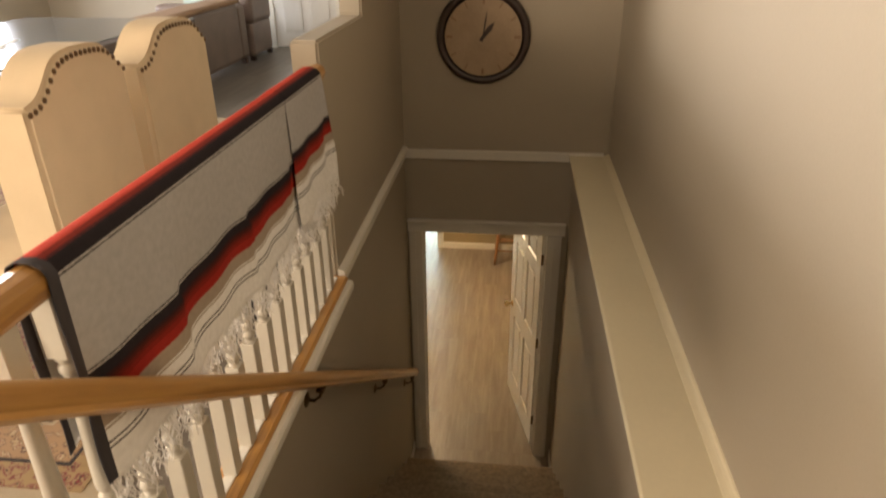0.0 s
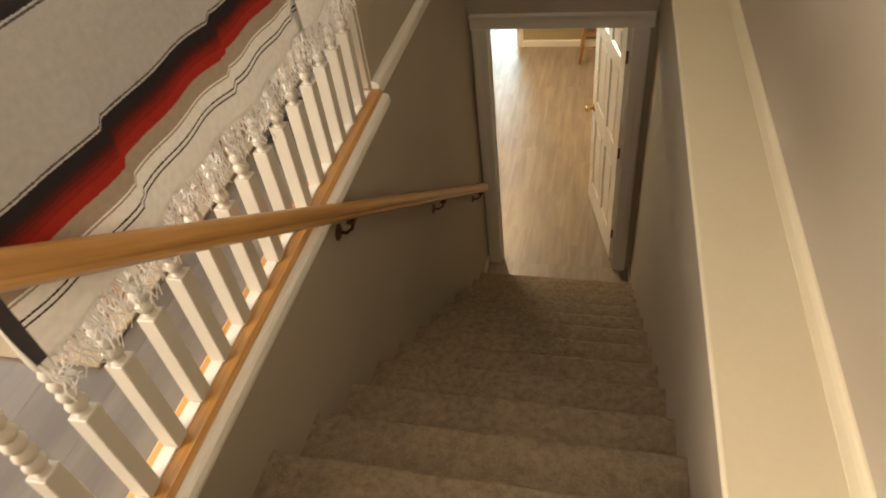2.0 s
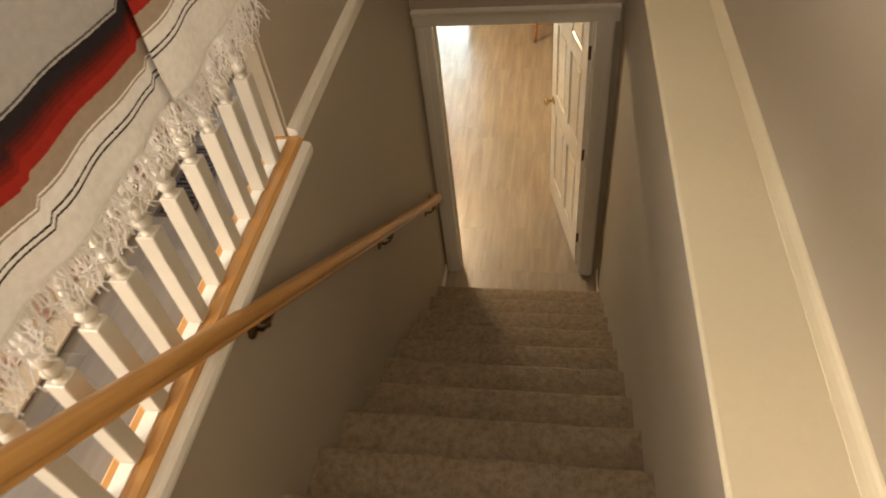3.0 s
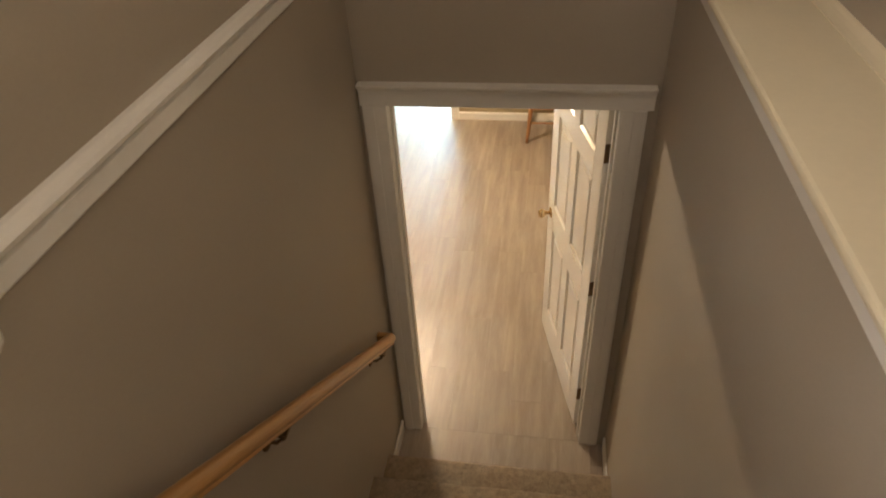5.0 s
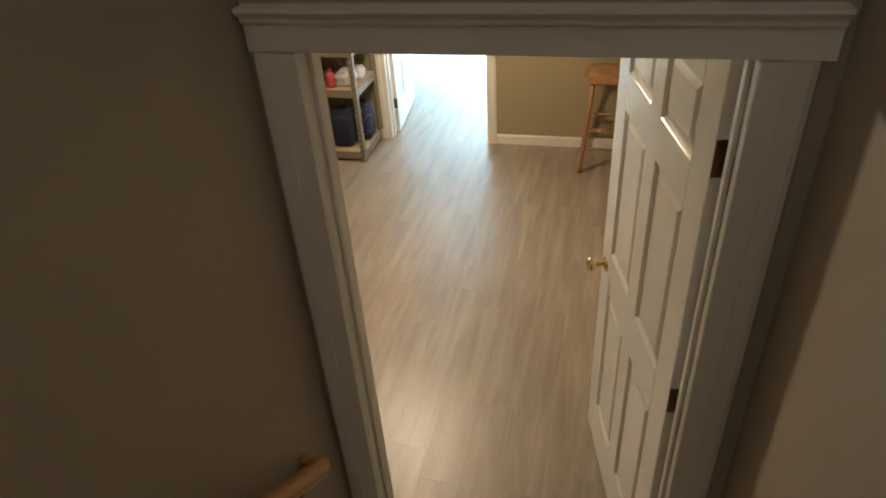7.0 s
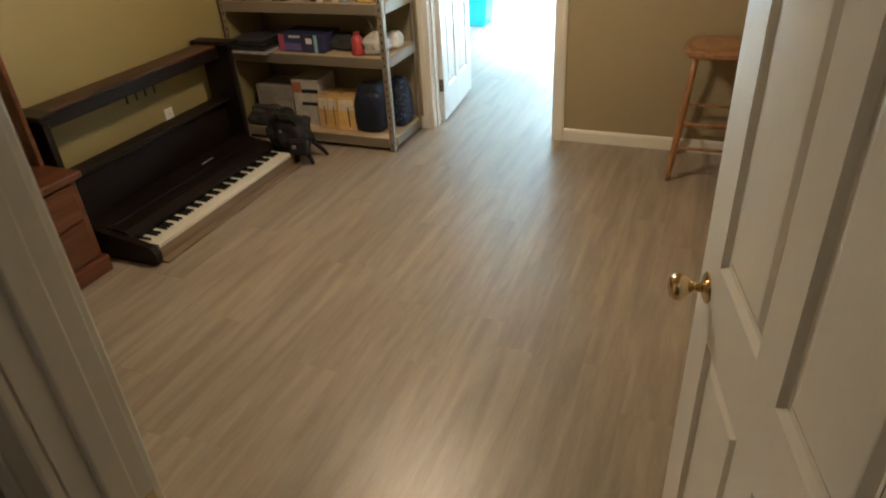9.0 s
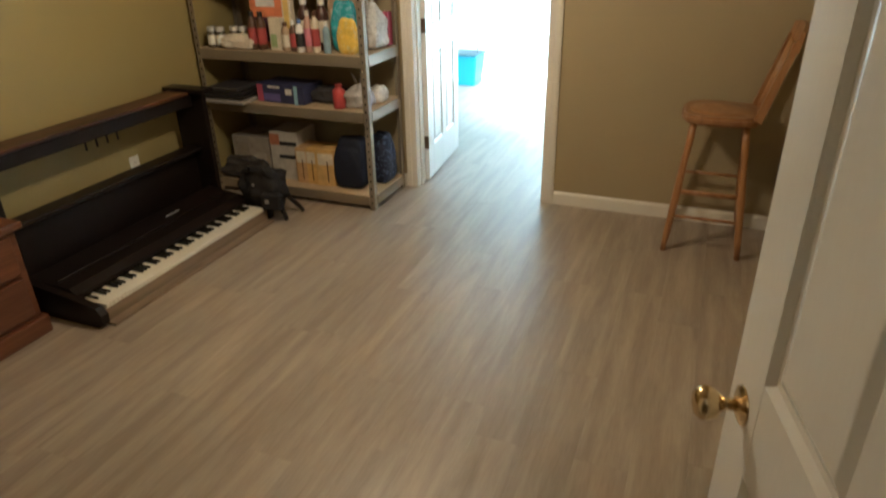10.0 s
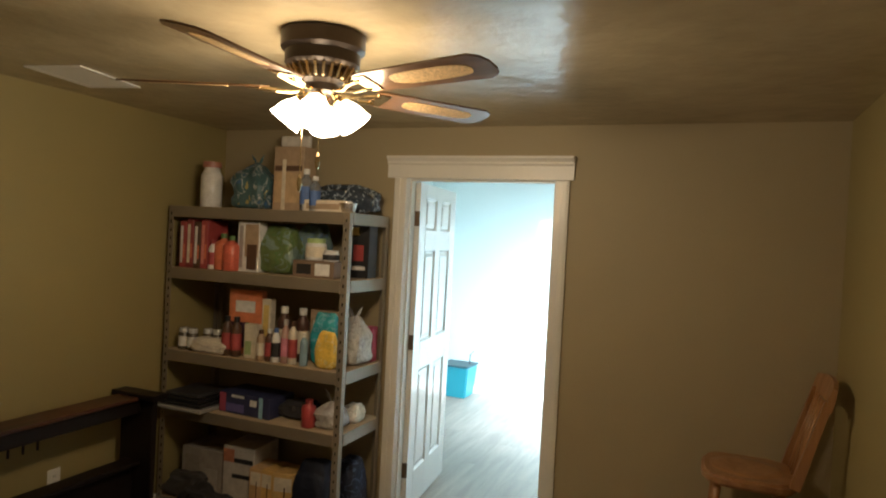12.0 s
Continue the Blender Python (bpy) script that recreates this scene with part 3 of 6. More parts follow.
# ---- doors ----
def six_panel_door(name, w, label, m, hinge_z=(0.28, 1.06, 1.81), knob_side=True):
    """A raised six-panel door; its hinge edge at local x=0, its width along x, faces along y."""
    h, t = 2.03, 0.035
    d = thing(name, label, "door", m)
    tagged(d, kind="structure")
    st, mid = 0.125, 0.10
    pw = (w - 2 * st - mid) / 2
    zs = [0.01, 0.235, 0.872, 1.045, 1.617, 1.742, 1.945, h]
    cols = [(st, st + pw), (st + pw + mid, w - st)]
    bm = bmesh.new()
    # stiles and rails
    box(bm, (0, -t / 2, zs[0]), (st, t / 2, h), 0.002)
    box(bm, (w - st, -t / 2, zs[0]), (w, t / 2, h), 0.002)
    for a, b in ((zs[0], zs[1]), (zs[2], zs[3]), (zs[4], zs[5]), (zs[6], zs[7])):
        box(bm, (st, -t / 2, a), (w - st, t / 2, b))
    for a, b in ((zs[1], zs[2]), (zs[3], zs[4]), (zs[5], zs[6])):
        box(bm, (st + pw, -t / 2, a), (st + pw + mid, t / 2, b))
    part("body", bm, M_DOOR, d)
    for c0, c1 in cols:
        for a, b in ((zs[1], zs[2]), (zs[3], zs[4]), (zs[5], zs[6])):
            bm = bmesh.new()
            for s in (-1, 1):
                # sloped moulding down to a recess, then a raised field
                r = [(0, t / 2), (0.004, t / 2 - 0.003), (0.012, t / 2 - 0.010), (0.022, t / 2 - 0.011), (0.040, t / 2 - 0.004), (0.044, t / 2 - 0.0035)]
                loops = []
                for ins, dy in r:
                    loops.append([bm.verts.new((x, s * dy, z)) for x, z in ((c0 + ins, a + ins), (c1 - ins, a + ins), (c1 - ins, b - ins), (c0 + ins, b - ins))])
                for p, q in zip(loops, loops[1:]):
                    for k in range(4):
                        bm.faces.new((p[k], p[(k + 1) % 4], q[(k + 1) % 4], q[k]))
                bm.faces.new(loops[-1])
            part("panel", bm, M_DOOR, d)
    if knob_side:
        for s in (-1, 1):
            k = part("knob", lathe(bmesh.new(), [(0.010, 0), (0.010, 0.022), (0.014, 0.028), (0.024, 0.038), (0.028, 0.050), (0.027, 0.060), (0.020, 0.068), (0.008, 0.071)], segs=20,
                                   at=(w - 0.062, s * (t / 2 + 0.004), 0.96), m=pose(0, 0, 0, -90 * s, 0, 0)), M_BRASS, d, "polished brass knob", smooth=True)
            part("rosette", lathe(bmesh.new(), [(0.033, 0), (0.032, 0.003), (0.024, 0.007), (0.014, 0.010)], segs=22, at=(w - 0.062, s * t / 2, 0.96), m=pose(0, 0, 0, -90 * s, 0, 0)), M_BRASS, d, "brass rose")
        part("latch", B(((w, -0.011, 0.92), (w + 0.0015, 0.011, 0.98)), bevel=0.0005), M_BRASS, d)
    for z in hinge_z:
        bm = B(((-0.003, -0.004 - t / 2, z - 0.045), (0.0005, t / 2, z + 0.045)), bevel=0)
        tube(bm, [(-0.004, -t / 2 - 0.006, z - 0.047), (-0.004, -t / 2 - 0.006, z + 0.047)], 0.006, 10)
        part("hinge", bm, M_ABRASS, d, "aged brass hinge")
    return d


six_panel_door("door_1", 0.865, "white six-panel door standing open into the room", pose(0.877, 0.058, 0, 0, 0, 103.6))
six_panel_door("door_2", 0.81, "white six-panel door open into the bright room", pose(D2[0] + 0.012, ROOM_B + T + 0.008, 0, 0, 0, 95.8) @ Matrix.Diagonal((1, -1, 1, 1)), knob_side=False)
six_panel_door("door_3", CL[1] - CL[0] - 0.008, "white closed six-panel closet door", pose(ROOM_R + 0.03, CL[1] - 0.004, 0, 0, 0, -90))


# ---- balustrade, blanket, wall handrail ----
def baluster_profile():
    r = [(0.015, 0.285), (0.012, 0.290), (0.012, 0.296)]
    for k in range(4):
        z = 0.300 + 0.030 * k
        r += [(0.0165, z), (0.0200, z + 0.008), (0.0200, z + 0.013), (0.0165, z + 0.021), (0.0135, z + 0.026)]
    r += [(0.0180, 0.424), (0.0195, 0.438), (0.0190, 0.470), (0.0155, 0.600), (0.0140, 0.672), (0.0135, 0.690)]
    r += [(0.0180, 0.698), (0.0185, 0.706), (0.0135, 0.714), (0.0180, 0.724), (0.0180, 0.730)]
    return r


RAIL = 0.888        # underside of the top rail over the upper floor


def balustrade():
    g = thing("balustrade", "oak-railed balustrade with white turned balusters along the stairwell", "railing")
    x = XL - 0.012
    sec = [(-0.050, 0), (0.056, 0), (0.056, 0.024), (0.048, 0.034), (-0.035, 0.034), (-0.050, 0.018)]
    part("shoe_rail", loft(bmesh.new(), sec, [((x, y, UP + 0.0005), (1, 0, 0), (0, 0, 1)) for y in (-3.80, -1.902)]), M_OAK, g, "oak shoe rail")
    sec = [(-0.022, 0), (0.022, 0), (0.029, 0.012), (0.034, 0.026), (0.031, 0.042), (0.020, 0.054), (0, 0.058), (-0.020, 0.054), (-0.031, 0.042), (-0.034, 0.026), (-0.029, 0.012)]
    part("handrail", loft(bmesh.new(), sec, [((x, y, UP + RAIL), (1, 0, 0), (0, 0, 1)) for y in (-3.762, -1.902)]), M_OAK, g, "honey oak top rail", smooth=False)
    h = RAIL - 0.034
    bm = bmesh.new()
    box(bm, (-0.0205, -0.0205, 0), (0.0205, 0.0205, 0.285), 0.002)
    lathe(bm, baluster_profile(), segs=14)
    box(bm, (-0.0205, -0.0205, 0.730), (0.0205, 0.0205, h), 0.002)
    first = None
    for k in range(15):
        y = -2.018 - 0.1157 * k
        if first is None:
            first = part("baluster", bm, M_BALUSTER_SHADED, g, "white turned baluster")
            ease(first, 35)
            ob = first
        else:
            ob = new("baluster", first.data)
            ob.parent = g
            ob["label"] = "white turned baluster"
        ob.location = (x, y, UP + 0.0345)
        f = part("fillet", B(((x - 0.016, y + 0.021, UP + 0.0345), (x + 0.016, y + 0.0947, UP + 0.040)), bevel=0.001), M_WHITE, g)
    n = bmesh.new()
    lo = UP
    yn = -3.815
    box(n, (x - 0.058, yn - 0.058, lo), (x + 0.058, yn + 0.058, lo + 0.26), 0.005)
    lathe(n, [(0.052, 0.26), (0.040, 0.270), (0.056, 0.284), (0.060, 0.300), (0.050, 0.318), (0.040, 0.326), (0.046, 0.334), (0.056, 0.352), (0.057, 0.40), (0.050, 0.50), (0.042, 0.62),
              (0.036, 0.70), (0.048, 0.712), (0.050, 0.726), (0.038, 0.738), (0.048, 0.75), (0.048, 0.76)], at=(x, yn, lo), segs=24)
    box(n, (x - 0.055, yn - 0.055, lo + 0.76), (x + 0.055, yn + 0.055, lo + 0.975), 0.005)
    lathe(n, [(0.054, 0.976), (0.062, 0.988), (0.038, 0.998), (0.052, 1.02), (0.055, 1.045), (0.040, 1.07), (0.014, 1.08)], at=(x, yn, lo), segs=24)
    ease(part("newel_post", n, M_OAKZ, g, "turned oak newel post"), 35)
    return g


balustrade()


def serape_material():
    m = bpy.data.materials.new("serape_wool")
    m.use_nodes = True
    nt = m.node_tree
    N, L = nt.nodes, nt.links
    b = N["Principled BSDF"]
    b.inputs["Roughness"].default_value = 0.95
    b.inputs["Specular IOR Level"].default_value = 0.1
    uv, sx = N.new("ShaderNodeUVMap"), N.new("ShaderNodeSeparateXYZ")
    L.new(uv.outputs[0], sx.inputs[0])
    nz = N.new("ShaderNodeTexNoise")
    nz.inputs["Scale"].default_value, nz.inputs["Detail"].default_value = 300, 2
    L.new(uv.outputs[0], nz.inputs["Vector"])
    ma = N.new("ShaderNodeMath")
    ma.operation = "MULTIPLY_ADD"
    ma.inputs[1].default_value = 0.006
    L.new(nz.outputs[0], ma.inputs[0])
    L.new(sx.outputs[1], ma.inputs[2])
    cr = N.new("ShaderNodeValToRGB")
    cr.color_ramp.interpolation = "CONSTANT"
    red, blk, gry, wht = (0.50, 0.058, 0.035), (0.030, 0.025, 0.028), (0.47, 0.46, 0.455), (0.95, 0.94, 0.92)
    beige, drk = (0.42, 0.34, 0.26), (0.33, 0.024, 0.016)
    bands = [(0.0, wht), (0.365, red), (0.445, (0.25, 0.04, 0.03)), (0.450, (0.10, 0.03, 0.03)), (0.455, blk), (0.480, (0.50, 0.48, 0.46)), (0.483, (0.09, 0.085, 0.085)), (0.487, gry), (0.686, (0.09, 0.085, 0.085)), (0.690, (0.50, 0.48, 0.46)), (0.694, blk), (0.718, (0.055, 0.020, 0.020)), (0.726, (0.10, 0.020, 0.016)), (0.734, (0.17, 0.022, 0.016)), (0.742, (0.25, 0.024, 0.016)), (0.751, (0.36, 0.030, 0.020)), (0.774, wht), (0.777, beige),
             (0.810, wht), (0.813, beige), (0.818, wht), (0.844, blk), (0.850, wht), (0.857, blk), (0.863, wht)]
    e = cr.color_ramp.elements
    e[0].position, e[0].color = 0.0, (*wht, 1)
    e[1].position, e[1].color = bands[1][0], (*bands[1][1], 1)
    for p, c in bands[2:]:
        q = e.new(p)
        q.color = (*c, 1)
    L.new(ma.outputs[0], cr.inputs[0])
    n2, n3 = N.new("ShaderNodeTexNoise"), N.new("ShaderNodeTexNoise")
    n2.inputs["Scale"].default_value, n2.inputs["Detail"].default_value = 55, 5
    n3.inputs["Scale"].default_value, n3.inputs["Detail"].default_value = 350, 2
    L.new(uv.outputs[0], n2.inputs["Vector"]), L.new(uv.outputs[0], n3.inputs["Vector"])
    mr = N.new("ShaderNodeMapRange")
    mr.inputs["From Min"].default_value, mr.inputs["From Max"].default_value = 0.3, 0.7
    mr.inputs["To Min"].default_value, mr.inputs["To Max"].default_value = 0.93, 1.06
    L.new(n2.outputs[0], mr.inputs[0])
    hs = N.new("ShaderNodeHueSaturation")
    L.new(mr.outputs[0], hs.inputs["Value"])
    L.new(cr.outputs[0], hs.inputs["Color"])
    lt, hem = N.new("ShaderNodeMath"), N.new("ShaderNodeMix")
    lt.operation, lt.inputs[1].default_value = "LESS_THAN", -3.530
    L.new(sx.outputs[0], lt.inputs[0])
    hem.data_type = "RGBA"
    hem.inputs[7].default_value = (0.07, 0.065, 0.07, 1)
    L.new(lt.outputs[0], hem.inputs[0])
    L.new(hs.outputs[0], hem.inputs[6])
    L.new(hem.outputs[2], b.inputs["Base Color"])
    bp = N.new("ShaderNodeBump")
    bp.inputs["Strength"].default_value, bp.inputs["Distance"].default_value = 0.5, 0.003
    L.new(n3.outputs[0], bp.inputs["Height"])
    L.new(bp.outputs[0], b.inputs["Normal"])
    return m


def blanket():
    """A striped wool blanket folded over the top rail; it hangs on both sides and ends in a fringe."""
    g = thing("striped_blanket", "grey serape blanket with red and black stripes over the rail", "blanket")
    ms = serape_material()
    x0, zt = XL - 0.012, UP + RAIL + 0.062
    total = 0.93
    def sheet(name, ya, yb, shift, gap, drop):
        bm = bmesh.new()
        uvl = bm.loops.layers.uv.new("UVMap")
        nu, nv = 84, 60
        grid, hems = [], []
        for i in range(nu + 1):
            u = i / nu
            y = ya + (yb - ya) * u
            fold = 0.010 * math.sin(y * 11.0 + shift * 40) + 0.006 * math.sin(y * 27 + 1.3)
            col = []
            for j in range(nv + 1):
                v = j / nv * (total + drop)
                s = v - 0.40
                half = 0.038 + gap
                y = ya + (yb - ya) * u
                if yb > -2.0:
                    y -= 0.11 * u * min(1, max(0, 1 - (v - 0.45) / 0.35))
                if s < 0:
                    px, pz = x0 - half - fold * min(1, -s * 3), zt - 0.02 + s * 0.93
                elif s < 0.075:
                    a = math.pi * (s / 0.075)
                    px, pz = x0 - half * math.cos(a), zt - 0.02 + (0.024 + gap) * math.sin(a)
                else:
                    d = s - 0.075
                    px, pz = x0 + half + fold * min(1, d * 2.6) + 0.012 * d, zt - 0.02 - d
                col.append((bm.verts.new((px, y + 0.004 * math.sin(v * 21 + u * 3), pz)), (u, v)))
            grid.append(col)
            hems.append(col[-1][0].co.copy())
        for p, q in zip(grid, grid[1:]):
            for j in range(nv):
                f = bm.faces.new((p[j][0], q[j][0], q[j + 1][0], p[j + 1][0]))
                for lp, (_, (u, v)) in zip(f.loops, (p[j], q[j], q[j + 1], p[j + 1])):
                    y = lp.vert.co.y
                    wave = 0.004 * math.sin(y * 8.5) + 0.003 * math.sin(y * 19 + 0.6) + 0.015 * (0.5 - (y + 2.81) / 0.40 % 1.0) + shift
                    k = min(1, max(0, (v - 0.55) / 0.12))
                    lp[uvl].uv = (y * 1.0, v + wave * k)
        ob = part(name, bm, ms, g, smooth=True)
        sol = ob.modifiers.new("thick", "SOLIDIFY")
        sol.thickness, sol.offset = 0.0022, 0
        return hems
    hem = sheet("cloth", -3.552, -2.30, 0.006, 0.0, -0.012)
    hem2 = sheet("cloth", -2.40, -1.895, 0.052, 0.0023, -0.018)
    rng = random.Random(11)
    bm = bmesh.new()
    for hem_, n in ((hem, 270), (hem2, 130)):
        for k in range(n):
            t = (k + rng.random() * 0.7) / n * (len(hem_) - 1)
            p = hem_[int(t)].lerp(hem_[min(int(t) + 1, len(hem_) - 1)], t % 1)
            pts = [p + Vector((0, 0, 0.006))]
            ln = rng.uniform(0.055, 0.10)
            dx, dy = rng.uniform(-0.018, 0.026), rng.uniform(-0.035, 0.035)
            for s in (0.2, 0.4, 0.6, 0.8, 1.0):
                pts.append(p + Vector((dx * s + rng.uniform(-0.006, 0.006), dy * s * s + rng.uniform(-0.008, 0.008), -ln * s)))
            tube(bm, pts, 0.0026, 4, 0.0012)
    part("fringe", bm, M_FRINGE, g, "white wool fringe", kind="stuff")


blanket()


def wall_handrail():
    g = thing("wall_handrail", "honey oak handrail on aged brass brackets on the stair wall", "handrail")
    a, b = Vector((XL + 0.065, -4.05, 3.729)), Vector((XL + 0.065, -0.275, 0.961))
    d = (b - a).normalized()
    up = Vector((1, 0, 0)).cross(d)
    up = up if up.z > 0 else -up
    sec = [(0.024 * math.cos(t) * (1.0 if abs(math.sin(t)) < 0.8 else 0.92), 0.030 * math.sin(t)) for t in [2 * math.pi * k / 18 for k in range(18)]]
    sec = [(x * (0.74 if -0.018 < y < -0.002 else 1.04), y * 1.04) for x, y in sec]
    rail = part("rail", loft(bmesh.new(), sec, [((0, s, 0), (1, 0, 0), (0, 0, 1)) for s in (0, (b - a).length)]), M_OAK, g, smooth=False)
    rail.matrix_basis = Matrix.Translation(a) @ pose(0, 0, 0, math.degrees(math.atan2(d.z, d.y)), 0, 0)
    ease(rail, 50)
    ret = bmesh.new()
    box(ret, (XL, b.y - 0.012, b.z - 0.028), (b.x, b.y + 0.018, b.z + 0.030), 0.006)
    part("rail_return", ret, M_OAK, g)
    for y in (-3.98, -2.46, -1.36, -0.42):
        t = (y - a.y) / (b.y - a.y)
        z = a.z + (b.z - a.z) * t - 0.036
        bm = bmesh.new()
        tube(bm, [(XL + 0.004, y, z - 0.065), (XL + 0.03, y, z - 0.066), (XL + 0.055, y, z - 0.045), (XL + 0.065, y, z - 0.006)], 0.0065, 10)
        lathe(bm, [(0.030, 0), (0.029, 0.004), (0.018, 0.009), (0.010, 0.012)], at=(XL, y, z - 0.065), m=pose(0, 0, 0, 0, 90, 0), segs=18)
        box(bm, (XL + 0.050, y - 0.026, z - 0.008), (XL + 0.080, y + 0.026, z + 0.004), 0.002)
        ease(part("bracket", bm, M_ABRASS, g, "aged brass bracket"), 40)


wall_handrail()


# ---- clock ----
def clock():
    g = thing("wall_clock", "round wall clock with dark rim and parchment face", "clock", pose(0.402, DW, 3.438))
    R = 0.297
    f = pose(0, 0, 0, 90, 0, 0)
    part("rim", lathe(bmesh.new(), [(R - 0.055, 0.006), (R - 0.052, 0.020), (R - 0.040, 0.036), (R - 0.018, 0.040), (R - 0.004, 0.028), (R, 0.010), (R - 0.002, 0.0)], segs=64, m=f), M_CLOCKR, g, smooth=True)
    part("face", lathe(bmesh.new(), [(R - 0.055, 0.037), (R - 0.056, 0.0385)], segs=64, m=f), M_CLOCKF, g, "parchment-coloured face")
    y = -0.0395
    for k in range(12):
        a = radians(30 * k)
        bm = bmesh.new()
        box(bm, (-0.0035 - 0.003 * (k % 3 == 0), -0.0015, 0.195), (0.0035 + 0.003 * (k % 3 == 0), 0, 0.232))
        bmesh.ops.transform(bm, matrix=pose(0, y, 0) @ Matrix.Rotation(a, 4, "Y"), verts=bm.verts)
        part("hour_mark", bm, M_TAN, g)
    for nm, ln, w, a in (("hour_hand", 0.115, 0.016, 38), ("minute_hand", 0.165, 0.005, 8)):
        bm = bmesh.new()
        prism(bm, [(-w / 2, -0.03), (w / 2, -0.03), (w, ln * 0.6), (0, ln), (-w, ln * 0.6)], pose(0, 0, 0, 90, 0, 0), 0.0015)
        bmesh.ops.transform(bm, matrix=pose(0, y - (0.001 if nm == "hour_hand" else 0.003), 0) @ Matrix.Rotation(radians(a), 4, "Y"), verts=bm.verts)
        part(nm, bm, M_CLOCKR, g)
    part("hub", lathe(bmesh.new(), [(0.010, 0.038), (0.009, 0.046), (0.004, 0.048)], segs=16, m=f), M_CLOCKR, g)


clock()


# ---- upper dining room ----
def dining_chair():
    """Camel-back upholstered chair; its back panel faces local +x."""
    g = thing("dining_chair", "beige linen dining chair with camel back and nailhead trim", "chair", group="chairs at the dining table")
    w, h = 0.535, 1.10
    def top(s):
        k = 0.145 if s < 0 else 0.225
        s = abs(s)
        return h - 0.115 * (1 / (1 + math.exp(-(s - k) * 34))) - 0.02 * s
    pts = [(-w / 2, 0.30)] + [(-w / 2 + w * k / 32, top(-w / 2 + w * k / 32)) for k in range(33)] + [(w / 2, 0.30)]
    m = Matrix(((0, 0, 1, 0), (1, 0, 0, 0), (0, 1, 0, 0), (0, 0, 0, 1)))
    bm = prism(bmesh.new(), pts, Matrix.Translation((-0.065, 0, 0)) @ m, 0.15)
    bmesh.ops.bevel(bm, geom=[e for e in bm.edges if len(e.link_faces) == 2 and e.calc_face_angle(0) > 0.9], offset=0.014, segments=3, affect="EDGES")
    ease(part("backrest", bm, M_LINEN, g), 50)
    nb = bmesh.new()
    def nail(y, z, x):
        lathe(nb, [(0.0095, 0), (0.008, 0.004), (0.003, 0.006)], at=(x, y, z), segs=7, m=pose(0, 0, 0, 0, 90, 0))
    n = 21
    for k in range(n + 1):
        s = -w / 2 + 0.012 + (w - 0.024) * k / n
        nail(s, top(s) - 0.022, 0.0845)
    for k in range(15):
        nail(-w / 2 + 0.012 + (w - 0.024) * k / 14, 0.335, 0.0845)
    part("nailhead_trim", nb, M_NAIL, g, "dark bronze nailheads", kind="stuff")
    part("seat", B(((-0.50, -0.27, 0.34), (0.005, 0.27, 0.49)), bevel=0.03, segs=3), M_LINEN, g)
    for x in (-0.46, 0.045):
        for y in (-0.24, 0.24):
            lo = bmesh.new()
            prism(lo, [(-0.022, -0.022), (0.022, -0.022), (0.022, 0.022), (-0.022, 0.022)], pose(x, y, 0), 0.345)
            for v in lo.verts:
                if v.co.z < 0.1:
                    v.co.x = x + (v.co.x - x) * 0.65
                    v.co.y = y + (v.co.y - y) * 0.65
            part("leg", lo, M_TABLE, g, "dark wooden leg")
    return g


ch = dining_chair()
ch.matrix_basis = pose(-0.785, -2.50, UP + 0.001, 0, 0, 2)
copy_thing(ch, pose(-0.785, -1.88, UP + 0.001, 0, 0, -1))


def dining_table():
    g = thing("dining_table", "dark wooden dining table with grey glass top", "table")
    z = UP + 0.89
    x0, x1, y0, y1 = -2.55, -1.42, -3.2, -0.18
    part("tabletop", B(((x0, y0, z - 0.035), (x1, y1, z)), bevel=0.006, segs=2), M_TABLE, g)
    part("glass_top", B(((x0 + 0.05, y0 + 0.05, z), (x1 - 0.07, y1 - 0.05, z + 0.006)), bevel=0.002), M_GLASSTOP, g)
    part("apron", B(((x0 + 0.08, y0 + 0.1, z - 0.13), (x1 - 0.08, y0 + 0.125, z - 0.036)), ((x0 + 0.08, y1 - 0.125, z - 0.13), (x1 - 0.08, y1 - 0.1, z - 0.036)),
                    ((x0 + 0.08, y0 + 0.125, z - 0.13), (x0 + 0.105, y1 - 0.125, z - 0.036)), ((x1 - 0.105, y0 + 0.125, z - 0.13), (x1 - 0.08, y1 - 0.125, z - 0.036)), bevel=0.002), M_TABLE, g)
    for x in (x0 + 0.12, x1 - 0.12):
        for y in (y0 + 0.15, y1 - 0.15):
            part("leg", lathe(bmesh.new(), [(0.035, 0), (0.045, 0.05), (0.03, 0.10), (0.042, 0.3), (0.05, 0.5), (0.035, 0.56), (0.05, 0.60), (0.05, 0.76)], at=(x, y, UP), segs=16), M_TABLE, g)


dining_table()
p = thing("papers", "printed papers lying on the dining table", "paper", pose(-2.05, -1.25, UP + 0.897, 0, 0, 14))
part("sheet", B(((-0.15, -0.11, 0), (0.15, 0.11, 0.002)), bevel=0), M_PAPER, p)
part("sheet", B(((-0.02, -0.26, 0), (0.19, -0.12, 0.002)), bevel=0), M_PAPER, p)
for k in range(4):
    part("print_bar", B(((-0.12 + 0.07 * k, -0.03, 0.002), (-0.08 + 0.07 * k, 0.05, 0.0024)), bevel=0), M_TABLE, p)


